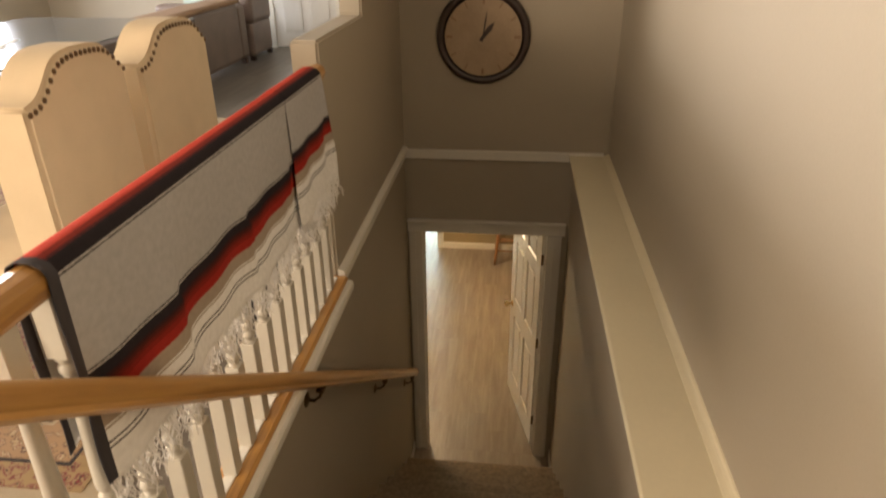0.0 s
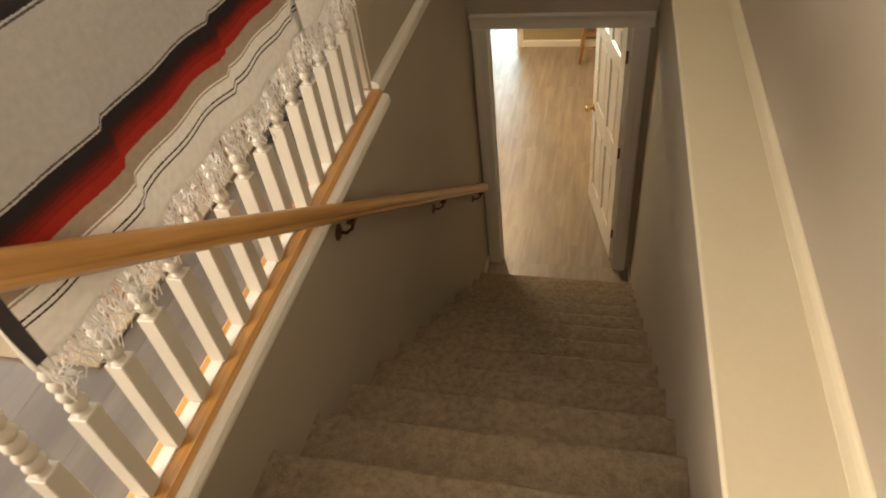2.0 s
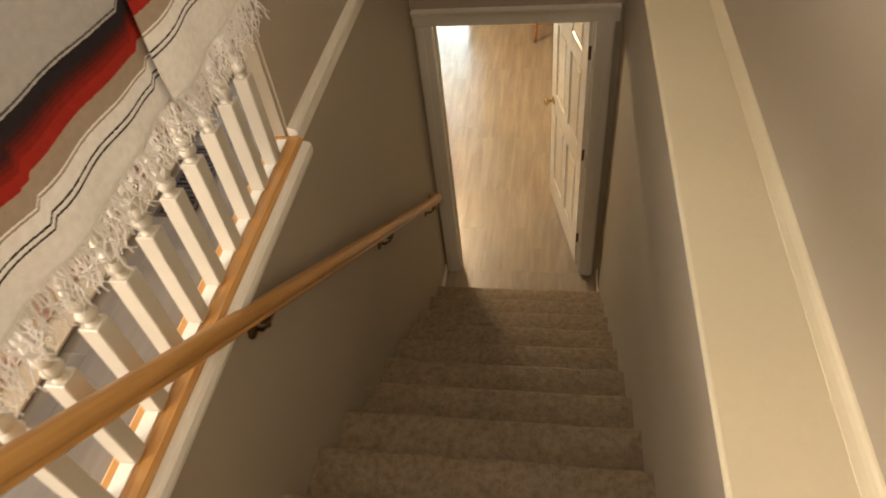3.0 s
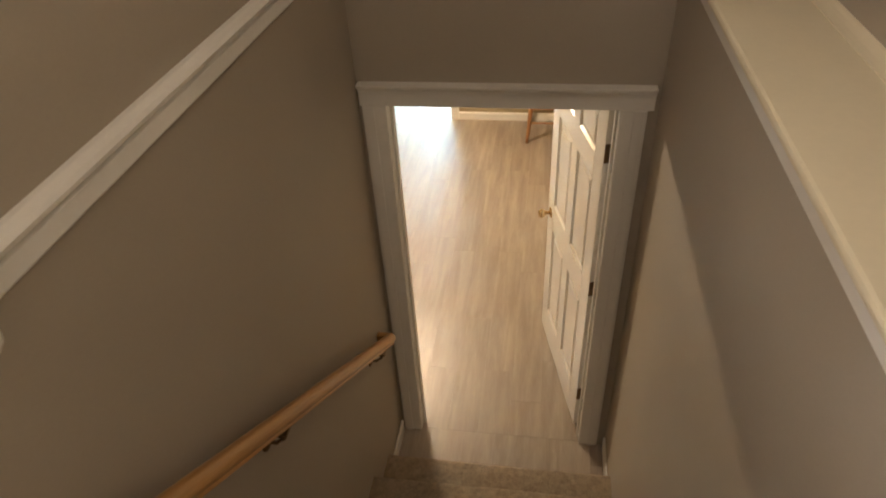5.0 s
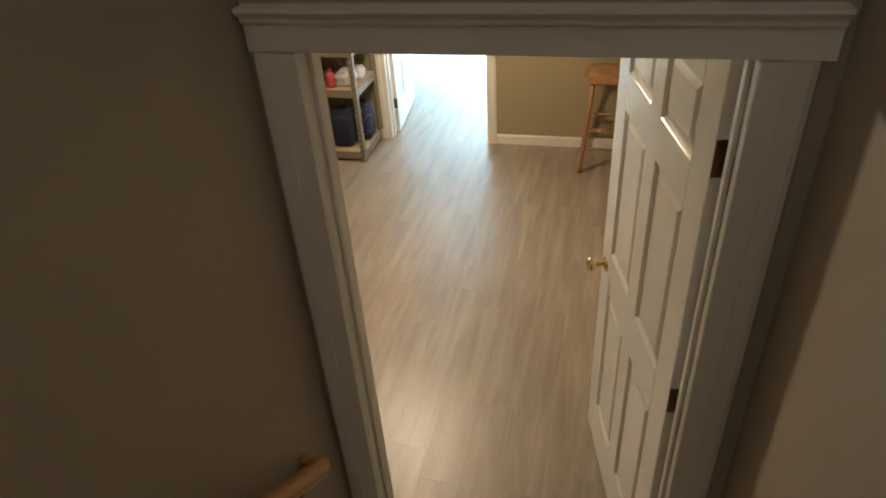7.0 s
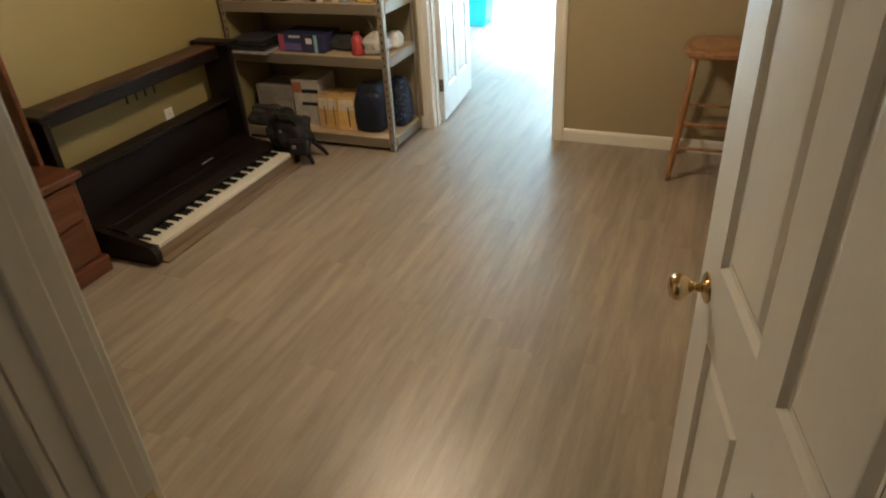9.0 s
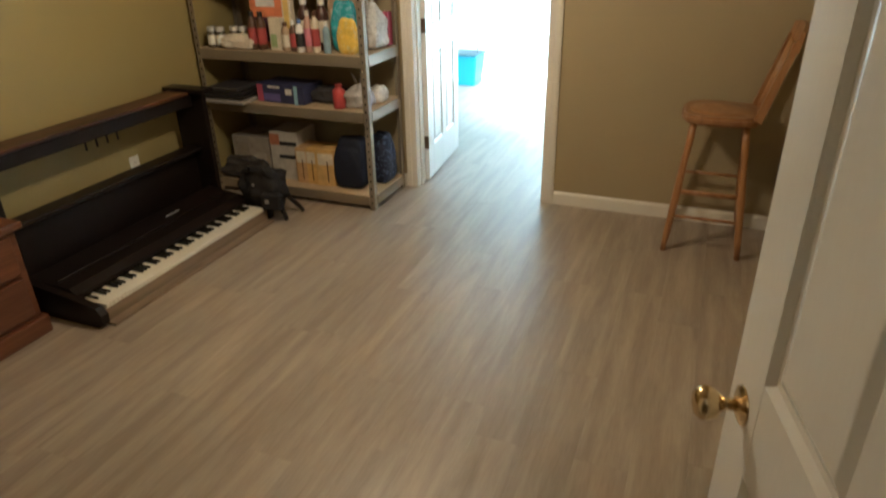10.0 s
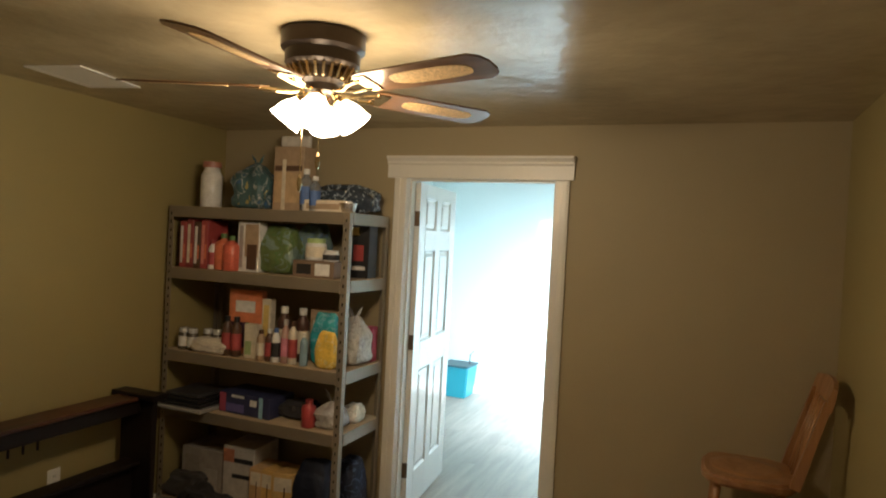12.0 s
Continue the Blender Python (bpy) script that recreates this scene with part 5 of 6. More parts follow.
part("pan", lathe(bmesh.new(), [(0.035, 0), (0.05, 0.045), (0.055, 0.047), (0.055, 0.05), (0.046, 0.045), (0.033, 0.004)], segs=20), dye((0.8, 0.8, 0.8), 0.25, 1.0), g)

# second shelf from the top
for k, (c, p) in enumerate(((RED, WHT), ((0.30, 0.03, 0.025), CRM), (BRN, WHT), (RED, (0.7, 0.2, 0.15)))):
    carton("red and white cereal box standing on the shelf", 0.048, 0.19, 0.27 + 0.012 * (k % 2), c, at_shelf(4, 0.085 + 0.053 * k, 0.03, (-3, 2, -1, 4)[k]), ((0.15, 0.1, 0.55, 0.9, p), (0.6, 0.2, 0.85, 0.5, ORG)))
bottle("small white and red bottle on the shelf", 0.024, 0.17, WHT, RED, at_shelf(4, 0.292, 0.05), RED)
bottle("round orange juice bottle with a green cap", 0.052, 0.21, ORG, GRN, at_shelf(4, 0.345, 0.08), neck=0.3)
bottle("round orange juice bottle with a green cap", 0.050, 0.20, (0.70, 0.10, 0.03), GRN, at_shelf(4, 0.425, 0.055), neck=0.3)
carton("white carton with a printed brown picture", 0.15, 0.07, 0.285, WHT, at_shelf(4, 0.535, 0.06), ((0.08, 0.08, 0.25, 0.92, (0.35, 0.3, 0.28)), (0.35, 0.3, 0.95, 0.95, TAN_), (0.45, 0.05, 0.9, 0.55, BRN)))
bag("produce_bag", "green crumpled produce bag on the shelf", 0.22, 0.16, 0.27, (0.13, 0.18, 0.06), at_shelf(4, 0.70, 0.07), 13, patches=((0.1, 0.1, 0.6, 0.5, (0.08, 0.20, 0.07)), (0.55, 0.6, 0.9, 0.9, (0.25, 0.35, 0.40))))
bag("produce_bag", "blue and green crumpled bag on the shelf", 0.20, 0.15, 0.29, (0.14, 0.20, 0.20), at_shelf(4, 0.84, 0.18), 17, patches=((0.5, 0.55, 0.9, 0.95, GRN), (0.1, 0.3, 0.4, 0.6, BLU)))
carton("open brown box with white and black tubs in it", 0.26, 0.16, 0.09, (0.22, 0.14, 0.08), at_shelf(4, 0.99, 0.03), ((0.1, 0.2, 0.45, 0.8, BLK), (0.55, 0.15, 0.9, 0.85, WHT)))
jar("white tub with a green lid in the brown box", 0.058, 0.12, WHT, (0.4, 0.55, 0.15), at_shelf(4, 0.96, 0.10) @ pose(0, 0, 0.092), CRM)
jar("white tub with black print in the brown box", 0.045, 0.06, WHT, WHT, at_shelf(4, 1.07, 0.08) @ pose(0, 0, 0.092), BLK)
carton("black bag of charcoal snacks with a red emblem", 0.13, 0.10, 0.30, BLK, at_shelf(4, 1.13, 0.27), ((0.15, 0.15, 0.85, 0.22, WHT), (0.25, 0.32, 0.75, 0.62, RED), (0.1, 0.8, 0.5, 0.95, YEL)), "bag")

# middle shelf
for x, lab, b in ((0.10, "small dark jar with a white label", WHT), (0.165, "small dark jar with a white label", WHT), (0.235, "small glass jar with a silver lid", CRM), (0.305, "small glass jar with a silver lid", WHT)):
    jar(lab, 0.031, 0.125, (0.10, 0.08, 0.05), (0.5, 0.5, 0.48), at_shelf(3, x, 0.06 + 0.05 * (x > 0.2)), b)
bag("flour_bag", "creased white paper bag lying on the shelf", 0.26, 0.16, 0.085, (0.66, 0.60, 0.50), at_shelf(3, 0.31, 0.01), 23, rough=0.7)
carton("large orange party decoration box", 0.22, 0.05, 0.37, (0.78, 0.20, 0.04), at_shelf(3, 0.48, 0.13, 4), ((0.2, 0.66, 0.8, 0.84, WHT), (0.05, 0.1, 0.95, 0.5, (0.08, 0.03, 0.06)), (0.55, 0.25, 0.8, 0.5, (0.12, 0.45, 0.12))))
for x in (0.42, 0.485):
    bottle("dark sauce bottle with a red label", 0.030, 0.225, BRN, BLK, at_shelf(3, x, 0.055), RED)
carton("yellow and cream carton standing on the shelf", 0.06, 0.05, 0.33, CRM, at_shelf(3, 0.62, 0.14), ((0.2, 0.3, 0.8, 0.9, YEL),))
carton("cream and green juice carton", 0.085, 0.05, 0.19, CRM, at_shelf(3, 0.585, 0.05), ((0.1, 0.1, 0.6, 0.5, (0.35, 0.5, 0.2)),))
for k, (x, c, cap, band, h) in enumerate(((0.665, TAN_, BRN, CRM, 0.17), (0.715, BRN, WHT, RED, 0.18), (0.765, WHT, BLU, BLK, 0.19), (0.82, (0.45, 0.25, 0.18), (0.5, 0.45, 0.4), PNK, 0.24), (0.875, CRM, BRN, RED, 0.24))):
    bottle(("brown plastic bottle with a cream label", "dark bottle with a white cap", "white bottle with a blue cap", "amber bottle with a pink label", "cream bottle with a red label")[k], 0.025, h, c, cap, at_shelf(3, x, 0.045 + 0.01 * (k % 2)), band)
for x in (0.74, 0.865):
    bottle("large dark syrup bottle with a white cap", 0.040, 0.30, (0.07, 0.025, 0.015), WHT, at_shelf(3, x, 0.15), CRM)
carton("tan cardboard box behind the bottles", 0.20, 0.12, 0.29, TAN_, at_shelf(3, 0.98, 0.20), ((0.1, 0.2, 0.5, 0.8, CRM),))
bag("chip_bag", "shiny teal snack bag", 0.15, 0.08, 0.29, (0.04, 0.32, 0.36), at_shelf(3, 1.03, 0.10, 6), 31, rough=0.2, patches=((0.1, 0.15, 0.6, 0.5, (0.25, 0.45, 0.62)),))
bag("chip_bag", "yellow snack bag leaning on the post", 0.13, 0.06, 0.20, YEL, at_shelf(3, 1.085, 0.03, -5), 35, rough=0.3, lump=0.12, patches=((0.2, 0.3, 0.8, 0.6, (0.75, 0.68, 0.4)),))
bottle("slim blue-grey bottle on the shelf", 0.022, 0.18, (0.22, 0.36, 0.45), WHT, at_shelf(3, 0.945, 0.05), None)
bag("plastic_bag", "white translucent plastic bag tied at the top", 0.16, 0.20, 0.27, (0.55, 0.55, 0.54), at_shelf(3, 1.13, 0.17), 41, True, rough=0.2, patches=((0.3, 0.1, 0.8, 0.4, (0.3, 0.28, 0.26)),))
carton("pink carton at the back of the shelf", 0.05, 0.06, 0.20, (0.55, 0.06, 0.14), at_shelf(3, 1.17, 0.37), ())

# fourth shelf
g = thing("tray_stack", "stack of dark trays and a laptop jutting out of the shelf", "tray", at_shelf(2, 0.19, -0.07))
for k, (w, z, c) in enumerate(((0.34, 0.0, (0.35, 0.34, 0.33)), (0.31, 0.026, BLK), (0.28, 0.050, BLK), (0.24, 0.074, (0.05, 0.05, 0.055)))):
    part("tray", B(((-w / 2, 0.01 * k, z), (w / 2, 0.30, z + 0.021)), bevel=0.006, segs=2), dye(c, 0.35), g)
carton("blue and purple boxed board game with pink ends", 0.36, 0.22, 0.118, (0.03, 0.035, 0.11), at_shelf(2, 0.565, 0.05, -3), ((0.0, 0.05, 0.13, 0.95, (0.45, 0.05, 0.12)), (0.14, 0.1, 0.5, 0.5, (0.12, 0.10, 0.35)), (0.62, 0.5, 0.75, 0.8, WHT), (0.80, 0.0, 0.87, 1.0, (0.25, 0.5, 0.65)), (0.25, 0.8, 0.5, 0.92, WHT)))
bag("dark_bundle", "dark cloth bundle on the shelf", 0.20, 0.16, 0.10, (0.03, 0.028, 0.03), at_shelf(2, 0.84, 0.12), 51, rough=0.8, category="cloth")
bottle("red plastic bottle on the shelf", 0.040, 0.15, (0.45, 0.03, 0.03), (0.3, 0.02, 0.02), at_shelf(2, 0.99, 0.06))
bag("plastic_bag", "clear crumpled plastic bag beside the post", 0.15, 0.16, 0.14, (0.42, 0.40, 0.38), at_shelf(2, 1.09, 0.05), 57, True, rough=0.15)
bag("cloth_bundle", "white crumpled cloth on the shelf", 0.10, 0.14, 0.10, WHT, at_shelf(2, 1.14, 0.22), 61, rough=0.7, category="cloth")

# bottom shelf
# both white boxes are coloured darker to carry the shade down here
carton("white appliance box with faint pictures", 0.30, 0.25, 0.27, (0.34, 0.30, 0.24), at_shelf(1, 0.22, 0.12), ((0.1, 0.2, 0.45, 0.85, (0.30, 0.26, 0.2)), (0.55, 0.15, 0.9, 0.6, (0.4, 0.36, 0.3))))
carton("white and brown appliance box", 0.21, 0.25, 0.33, (0.50, 0.47, 0.41), at_shelf(1, 0.50, 0.11, 3), ((0.0, 0.72, 0.35, 0.95, (0.5, 0.16, 0.06)), (0.35, 0.72, 0.95, 0.8, BLK), (0.3, 0.45, 0.9, 0.52, BLK)))
bag("dark_bundle", "tangle of dark cables and straps", 0.26, 0.14, 0.14, (0.05, 0.045, 0.042), at_shelf(1, 0.17, 0.0), 67, rough=0.6, lump=0.5, category="cables")
for x, c, t in ((0.645, (0.62, 0.36, 0.12), 3), (0.72, (0.72, 0.42, 0.06), -4), (0.83, (0.66, 0.40, 0.08), 12)):
    carton("yellow-orange cardboard box on the bottom shelf", 0.085 if x < 0.8 else 0.13, 0.18, 0.24, c, at_shelf(1, x, 0.08, t), ((0.1, 0.6, 0.9, 0.92, CRM), (0.55, 0.1, 0.62, 0.7, BRN)))
bag("cooler_bag", "navy blue cooler bag with a dark lid", 0.21, 0.20, 0.34, NVY, at_shelf(1, 1.00, 0.05), 71, rough=0.7, lump=0.10)
bag("cooler_bag", "navy blue backpack with grey piping", 0.15, 0.19, 0.33, (0.010, 0.016, 0.042), at_shelf(1, 1.135, 0.20), 75, rough=0.7, lump=0.12, patches=((0.55, 0.4, 0.8, 0.75, (0.12, 0.16, 0.28)),))


def backpack():
    g = thing("equipment_bag", "black lumpy equipment bag slumped on the floor by the keyboard", "bag", pose(-1.93, 3.08, 0, 0, 0, 12))
    bm = bmesh.new()
    bmesh.ops.create_icosphere(bm, subdivisions=4, radius=1.0)
    for v in bm.verts:
        c = v.co * (1 + noise.noise(v.co * 1.8 + Vector((4, 2, 0))) * 0.35 + noise.noise(v.co * 5) * 0.12)
        v.co = Vector((c.x * 0.15, c.y * 0.11, 0.205 + max(-0.13, c.z * 0.155)))
    part("body", bm, M_BLACKC, g, smooth=True)
    for x, y in ((-0.10, -0.05), (0.13, -0.06), (0.17, 0.08), (-0.08, 0.08)):
        bm = bmesh.new()
        tube(bm, [(x * 0.6, y * 0.6, 0.14), (x, y, 0.05), (x * 1.15, y * 1.15, 0.008)], 0.018, 8, 0.012)
        part("leg", bm, M_BLACK, g)
    bm = bmesh.new()
    tube(bm, [(-0.06, -0.06, 0.30), (-0.03, -0.12, 0.37), (0.05, -0.12, 0.36), (0.08, -0.07, 0.28)], 0.010, 8)
    part("strap", bm, M_BLACKC, g, "black webbing strap")
    part("pocket", B(((0.02, -0.135, 0.09), (0.15, -0.075, 0.20)), bevel=0.02, segs=3), M_BLACKC, g)
    part("buckle", B(((0.05, -0.140, 0.14), (0.075, -0.134, 0.165)), bevel=0.002), dye((0.4, 0.4, 0.42), 0.3, 0.6), g)
    part("badge", lathe(bmesh.new(), [(0.010, 0), (0.008, 0.003)], at=(-0.02, -0.118, 0.25), segs=12, m=pose(0, 0, 0, 90, 0, 0)), dye((0.5, 0.5, 0.5), 0.3, 0.5), g)


backpack()


def piano():
    """A digital piano that stands on the floor in front of its own stand."""
    g = thing("digital_piano", "black digital piano with ivory keys lying on the floor", "piano")
    y0, y1, x1 = 1.70, 3.02, -1.885
    xb = -2.34
    part("keybed", B(((xb, y0 + 0.04, 0.005), (x1 - 0.012, y1 - 0.01, 0.062)), bevel=0.004), M_BLACK, g)
    part("base_board", B(((x1 - 0.010, y0 + 0.042, 0.001), (x1 + 0.045, y1 - 0.012, 0.014)), bevel=0.002), M_BAREWOOD, g, "bare wooden base board")
    part("key_slip_board", B(((x1 - 0.0115, y0 + 0.042, 0.015), (x1 - 0.002, y1 - 0.012, 0.078)), bevel=0.002), M_BAREWOOD, g, "bare wooden front edge")
    for a, b in ((y0, y0 + 0.04), (y1 - 0.01, y1 + 0.025)):
        bm = bmesh.new()
        pts = [(xb, 0.0), (x1 - 0.02, 0.0), (x1 + 0.015, 0.02), (x1 + 0.02, 0.07), (x1 - 0.01, 0.105), (x1 - 0.12, 0.125), (xb, 0.17)]
        prism(bm, pts, Matrix(((1, 0, 0, 0), (0, 0, 1, a), (0, 1, 0, 0), (0, 0, 0, 1))), b - a)
        part("end_cheek", bm, M_BLACK, g)
    bm = bmesh.new()
    prism(bm, [(xb, 0.062), (x1 - 0.152, 0.062), (x1 - 0.155, 0.125), (x1 - 0.20, 0.150), (xb, 0.165)], Matrix(((1, 0, 0, 0), (0, 0, 1, y0 + 0.04), (0, 1, 0, 0), (0, 0, 0, 1))), y1 - 0.05 - y0)
    part("control_panel", bm, M_BLACK, g, "glossy black control panel")
    part("panel_lip", B(((x1 - 0.30, y0 + 0.06, 0.1535), (x1 - 0.285, y1 - 0.03, 0.166)), bevel=0.003), M_BLACK, g)
    part("badge", B(((x1 - 0.37, 2.56, 0.1605), (x1 - 0.36, 2.66, 0.1625)), bevel=0), dye((0.5, 0.5, 0.5), 0.3), g)
    n = 52
    kw = 1.222 / n
    ys = 1.752
    first = None
    for k in range(n):
        if first is None:
            first = part("white_key", B(((-0.148, 0.0006, 0), (0, kw - 0.0006, 0.020)), bevel=0.0012), M_KEYW, g, "ivory white key")
            ob = first
        else:
            ob = new("white_key", first.data)
            ob.parent = g
            ob["label"] = "ivory white key"
        ob.location = (x1 + 0.002, ys + k * kw, 0.082)
    part("key_slip", B(((x1 - 0.145, ys, 0.0635), (x1 - 0.003, ys + 1.222, 0.081)), bevel=0), M_KEYW, g)
    fb = None
    for k in range(n - 1):
        if (k % 7) in (1, 4):
            continue
        if fb is None:
            fb = part("black_key", B(((-0.148, -0.0055, 0.0), (-0.070, 0.0055, 0.013)), bevel=0.002), M_KEYB, g, "black key")
            ob = fb
        else:
            ob = new("black_key", fb.data)
            ob.parent = g
            ob["label"] = "black key"
        ob.location = (x1 + 0.002, ys + (k + 1) * kw, 0.1023)


piano()


def piano_stand():
    g = thing("piano_stand", "black wooden stand with worn brown top bar", "stand")
    for y in (1.66, 3.05):
        part("side_panel", B(((-2.50, y, 0.0), (-2.275, y + 0.035, 0.760)), bevel=0.003), M_BLACK, g)
        part("top_cap", B(((-2.54, y - 0.035, 0.7605), (-2.235, y + 0.065, 0.790)), bevel=0.006, segs=2), M_BLACK, g)
        part("foot", B(((-2.545, y - 0.01, 0.0), (-2.501, y + 0.045, 0.05)), bevel=0.004), M_BLACK, g)
    bar = part("top_bar", B(((-2.475, 1.696, 0.680), (-2.355, 3.049, 0.755)), bevel=0.006, segs=2), M_BLACK, g)
    part("top_board", B(((-2.49, 1.735, 0.7555), (-2.335, 3.01, 0.773)), bevel=0.003), M_REDWOOD, g, "worn reddish-brown board")
    part("back_panel", B(((-2.43, 1.696, 0.05), (-2.40, 3.049, 0.40)), bevel=0.003), M_BLACK, g)
    part("shelf", B(((-2.45, 1.696, 0.4005), (-2.345, 3.049, 0.425)), bevel=0.004), M_BLACK, g, "dark narrow ledge")
    # four black rods added in place of blurry shadows on the wall
    for k in range(4):
        part("pedal_rod", lathe(bmesh.new(), [(0.006, 0), (0.006, 0.05), (0.012, 0.052), (0.012, 0.06)], at=(-2.42, 2.30 + 0.07 * k, 0.619), segs=10), M_BLACK, g)


piano_stand()


def nightstand():
    g = thing("cabinet", "cherry-stained wooden drawer cabinet with a tall side panel", "cabinet")
    x0, x1, y0, y1 = ROOM_L + 0.02, -2.11, 0.95, 1.60
    part("body", B(((x0, y0, 0.09), (x1, y1, 0.515)), bevel=0.004), M_CHERRY, g)
    part("top", B(((x0, y0 - 0.02, 0.5155), (x1 + 0.035, y1 + 0.025, 0.552)), bevel=0.012, segs=3), M_CHERRY, g)
    part("plinth", B(((x0, y0 - 0.015, 0.0), (x1 + 0.022, y1 + 0.02, 0.0895)), bevel=0.010, segs=2), M_CHERRY, g)
    for z0, z1 in ((0.115, 0.300), (0.318, 0.500)):
        d = part("drawer", B(((x1 + 0.0005, y0 + 0.035, z0), (x1 + 0.018, y1 - 0.035, z1)), bevel=0.006, segs=2), M_CHERRY, g)
        bm = bmesh.new()
        zc, yc = (z0 + z1) / 2 + 0.005, (y0 + y1) / 2
        tube(bm, [(x1 + 0.018, yc - 0.09, zc), (x1 + 0.040, yc - 0.085, zc), (x1 + 0.040, yc + 0.085, zc), (x1 + 0.018, yc + 0.09, zc)], 0.005, 8)
        part("handle", bm, dye((0.65, 0.62, 0.58), 0.25, 1.0), d, "silver bar handle")
    part("side_panel", B(((x0, y1 - 0.005, 0.5525), (-2.305, y1 + 0.02, 1.30)), bevel=0.004), M_CHERRY, g, "tall upright side panel")
    part("side_panel", B(((x0, y0 - 0.01, 0.5525), (-2.305, y0 + 0.015, 1.30)), bevel=0.004), M_CHERRY, g)
    part("hutch_top", B(((x0, y0 - 0.03, 1.3005), (-2.285, y1 + 0.035, 1.325)), bevel=0.005), M_CHERRY, g)


nightstand()


def bar_stool():
    g = thing("bar_stool", "oak bar stool with a low spindle back against the wall", "stool", pose(0.635, 3.605, 0))
    # seat with a saddle, back to +x
    bm = bmesh.new()
    pts = []
    for k in range(40):
        t = 2 * math.pi * k / 40
        pts.append((0.195 * math.copysign(abs(math.cos(t)) ** 0.55, math.cos(t)), 0.195 * math.copysign(abs(math.sin(t)) ** 0.55, math.sin(t))))
    prism(bm, pts, pose(0, 0, 0.705), 0.048)
    bmesh.ops.bevel(bm, geom=[e for e in bm.edges if abs(e.calc_face_angle(0)) > 1.2], offset=0.014, segments=3, affect="EDGES")
    part("seat", bm, M_STOOL, g)
    ease(bpy.data.objects[g.children[-1].name], 45)
    part("seat_scoop", lathe(bmesh.new(), [(0.15, 0.0), (0.148, 0.0012), (0.10, 0.0018)], at=(-0.01, 0, 0.7532), segs=32), M_STOOL, g, smooth=True)
    feet = {}
    for sx in (-1, 1):
        for sy in (-1, 1):
            top, foot = Vector((sx * 0.125, sy * 0.125, 0.706)), Vector((sx * 0.19, sy * 0.205, 0.0))
            feet[(sx, sy)] = (top, foot)
            bm = bmesh.new()
            d = foot - top
            prof = [0.016, 0.019, 0.0155, 0.019, 0.0205, 0.019, 0.0185, 0.014]
            rings = [(top + d * (k / 7), prof[k]) for k in range(8)]
            prev = None
            for p, r in rings:
                ring = [bm.verts.new(p + Vector((r * math.cos(a), r * math.sin(a), 0))) for a in [2 * math.pi * j / 14 for j in range(14)]]
                if prev:
                    for j in range(14):
                        bm.faces.new((prev[j], prev[(j + 1) % 14], ring[(j + 1) % 14], ring[j]))
                else:
                    bm.faces.new(ring)
                prev = ring
            bm.faces.new(list(reversed(prev)))
            part("leg", bm, M_STOOL, g, smooth=True)
    def on(s, z):
        t, f = feet[s]
        return t.lerp(f, (t.z - z) / t.z)
    for a, b, zz in (((-1, -1), (1, -1), (0.34, 0.20)), ((-1, 1), (1, 1), (0.34, 0.20)), ((-1, -1), (-1, 1), (0.43, 0.27)), ((1, -1), (1, 1), (0.43, 0.27))):
        for z in zz:
            p, q = on(a, z), on(b, z)
            bm = bmesh.new()
            tube(bm, [p, p.lerp(q, 0.5), q], 0.0085, 10)
            part("rung", bm, M_STOOL, g, smooth=True)
    for sy in (-1, 1):
        bm = bmesh.new()
        p, q = Vector((0.165, sy * 0.165, 0.74)), Vector((0.270, sy * 0.170, 1.12))
        loft(bm, [(-0.020, -0.012), (0.020, -0.012), (0.020, 0.012), (-0.020, 0.012)], [(p, (1, 0, -0.36), (0, 1, 0)), (p.lerp(q, 0.5), (0.8, 0, -0.3), (0, 1, 0)), (q, (0.7, 0, -0.25), (0, 1, 0))])
        part("back_post", bm, M_STOOL, g)
    for k in range(5):
        y = -0.11 + 0.055 * k
        bm = bmesh.new()
        tube(bm, [(0.172, y, 0.745), (0.215, y, 0.92), (0.267, y, 1.105)], 0.007, 8)
        part("spindle", bm, M_STOOL, g, smooth=True)
    bm = bmesh.new()
    sec = [(-0.011, 0), (0.011, 0), (0.013, 0.05), (0.009, 0.095), (-0.009, 0.095), (-0.013, 0.05)]
    loft(bm, sec, [((0.266 + 0.022 * (1 - (abs(j - 6) / 6) ** 2), -0.20 + 0.40 * j / 12, 1.10 - 0.02 * (abs(j - 6) / 6) ** 2), (1, 0, -0.2), (0.2, 0, 1)) for j in range(13)])
    part("crest_rail", bm, M_STOOL, g, "curved crest rail", smooth=False)


bar_stool()

# bright room: bin and what shows behind the door
g = thing("storage_bin", "teal plastic storage bin with a dark lid", "bin", pose(-2.03, 7.10, 0))
bm = bmesh.new()
prism(bm, [(-0.13, -0.13), (0.13, -0.13), (0.13, 0.13), (-0.13, 0.13)], Matrix(), 0.33)
for v in bm.verts:
    if v.co.z > 0.2:
        v.co.x, v.co.y = v.co.x * 1.22, v.co.y * 1.22
bmesh.ops.bevel(bm, geom=list(bm.edges), offset=0.012, segments=2, affect="EDGES")
part("body", bm, M_TEAL, g)
part("lid", B(((-0.17, -0.17, 0.3305), (0.17, 0.17, 0.35)), bevel=0.008, segs=2), dye((0.03, 0.08, 0.09)), g)
bm = bmesh.new()
tube(bm, [(0.12, 0.0, 0.35), (0.13, -0.02, 0.46), (0.17, -0.02, 0.50)], 0.006, 6)
part("handle", bm, dye(BLK), g)
g = thing("bookcase", "white bookcase with folded linens behind the open door", "shelf", pose(-1.75, ROOM_B + T + 0.02, 0))
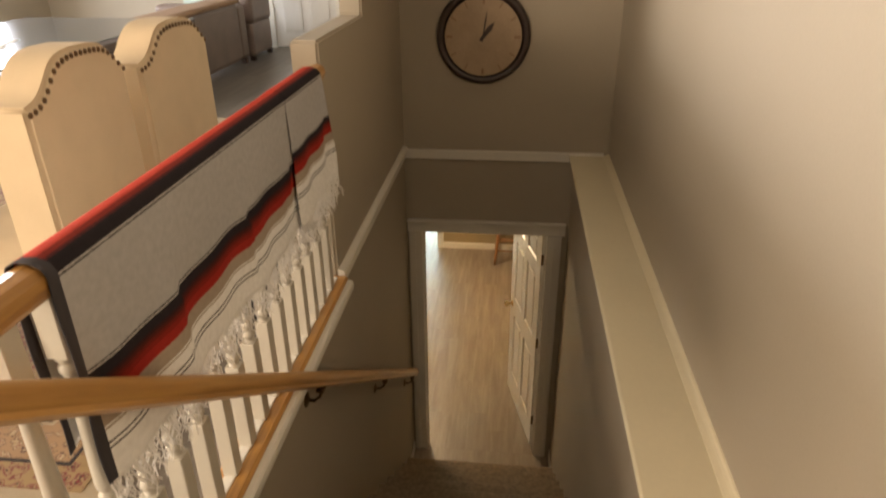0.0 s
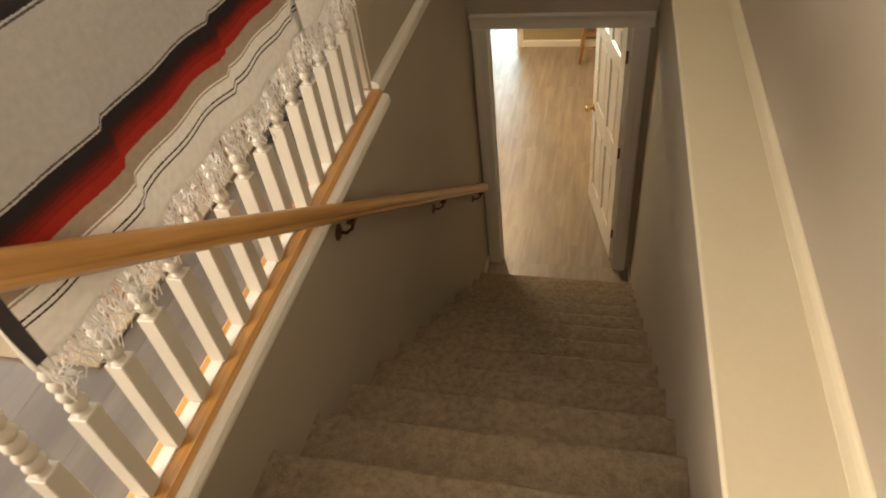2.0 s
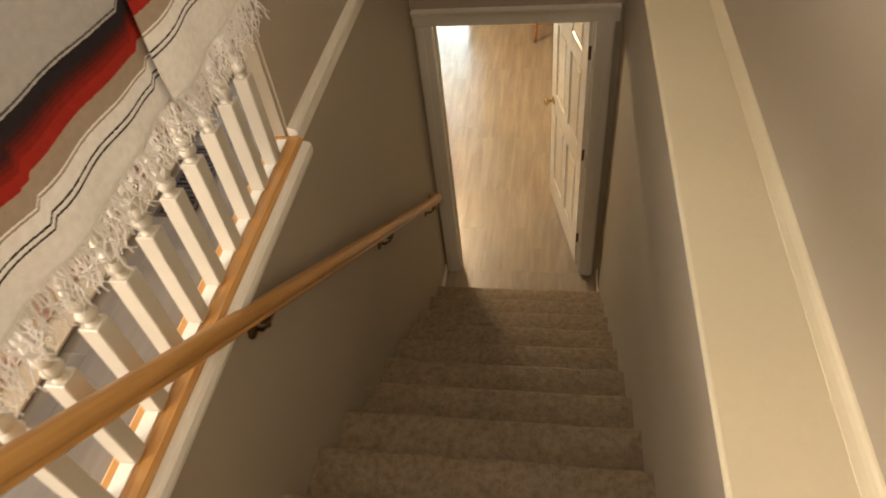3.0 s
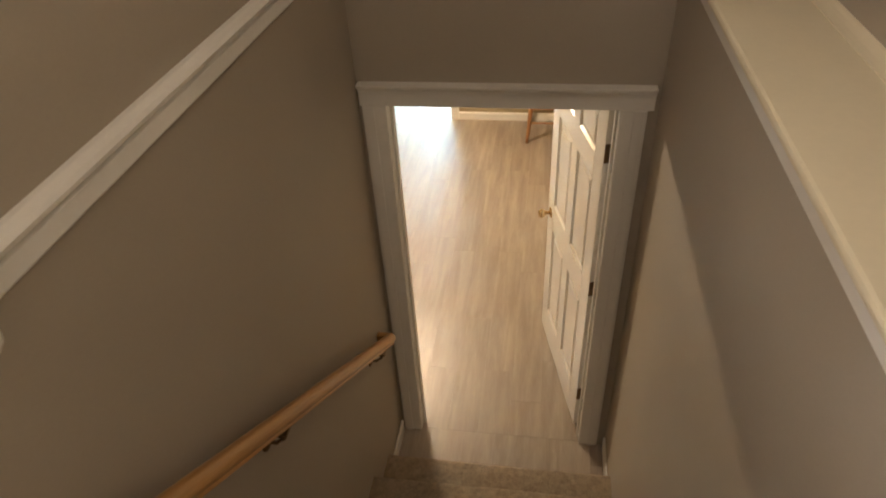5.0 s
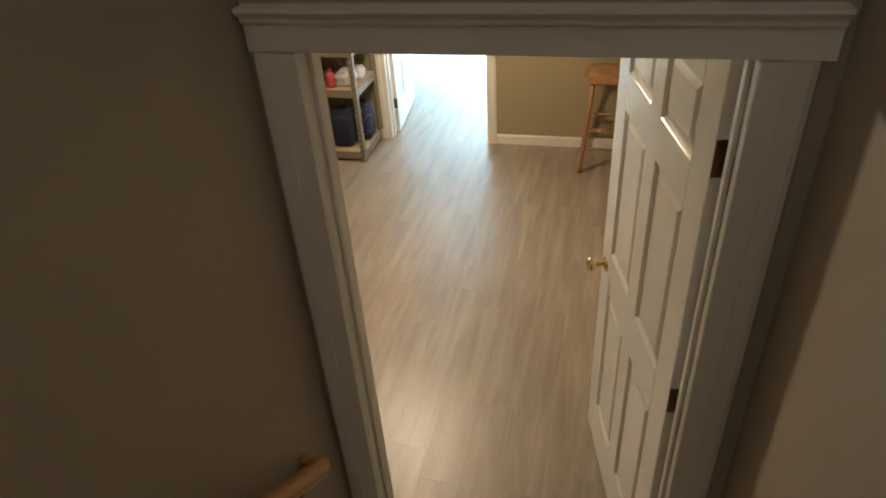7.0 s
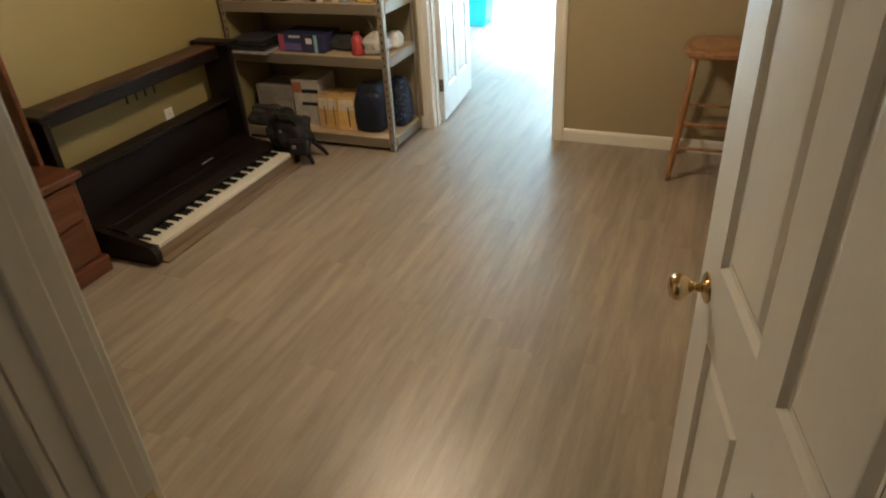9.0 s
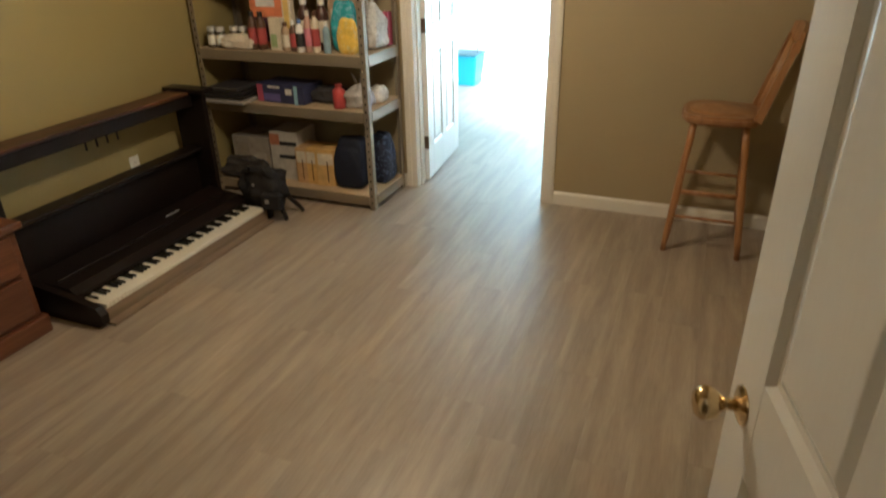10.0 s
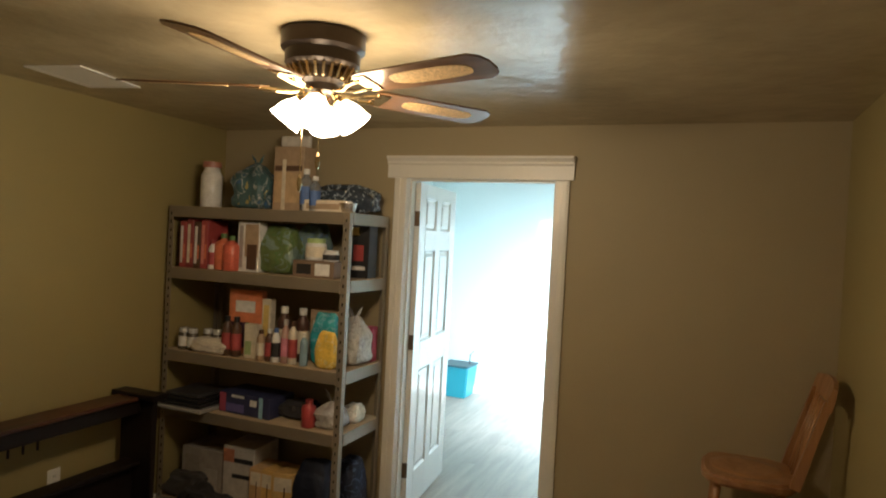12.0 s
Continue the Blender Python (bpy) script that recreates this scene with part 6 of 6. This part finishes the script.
for x in (-0.40, 0.38):
    part("side", B(((x, 0, 0), (x + 0.02, 0.30, 1.8)), bevel=0.002), M_WHITE, g)
for z in (0.05, 0.45, 0.85, 1.25, 1.78):
    part("shelf", B(((-0.38, 0, z), (0.38, 0.30, z + 0.02)), bevel=0.002), M_WHITE, g)
for z, c in ((0.0705, BLK), (0.4705, (0.05, 0.10, 0.12)), (0.8705, (0.10, 0.30, 0.15)), (1.2705, (0.45, 0.40, 0.36))):
    l = thing("folded_linen", "folded linens stacked on the white bookcase", "linen", pose(-1.60, ROOM_B + T + 0.04, z))
    for k in range(3):
        part("fold", B(((-0.17, 0.0, 0.06 * k), (0.19, 0.26, 0.06 * k + 0.057)), bevel=0.018, segs=2), dye(c, 0.9), l)


# ---- plank floors ----
def plank_floor(name, x0, x1, y0, y1, z, width, length, material, label, seed, clip=None):
    top = tagged(new(name), kind="structure", label=label)
    rng = random.Random(seed)
    meshes = {}
    x, row = x0, 0
    while x < x1 - 0.01:
        w = min(width, x1 - x)
        y = y0 - rng.uniform(0.1, 0.9) * length
        while y < y1:
            a, b = max(y, y0), min(y + length, y1)
            if b - a > 0.02:
                key = (round(w, 3), round(b - a, 3))
                if key not in meshes:
                    bm = bmesh.new()
                    box(bm, (0.0002, 0.0002, -0.008), (w - 0.0002, b - a - 0.0002, 0), 0.0003)
                    me = bpy.data.meshes.new("plank")
                    bm.to_mesh(me)
                    bm.free()
                    me.materials.append(material)
                    meshes[key] = me
                if clip is None or clip(x + w / 2, (a + b) / 2):
                    ob = new("plank", meshes[key])
                    ob.parent = top
                    ob.location = (x, a, z)
            y += length
        x += w
        row += 1


plank_floor("floor", ROOM_L, ROOM_R, DW, Y2, 0.0, 0.18, 1.22, M_PLANK, "grey-brown wood plank flooring", 3)
plank_floor("floor_landing", XL, XR, NOSE - 0.03, DW, 0.0, 0.18, 1.22, M_PLANK, "grey-brown wood plank flooring", 4)
plank_floor("floor_upper", -6.0, XL - T - 0.001 + 0.05, -5.8, 4.10, UP, 0.20, 1.22, M_PLANK_UP_SHADED, "pale wood plank flooring", 6)
plank_floor("floor_upper_landing", XL - T + 0.05, XW, -5.8, -3.98, UP, 0.20, 1.22, M_PLANK_UP_SHADED, "pale wood plank flooring", 7)
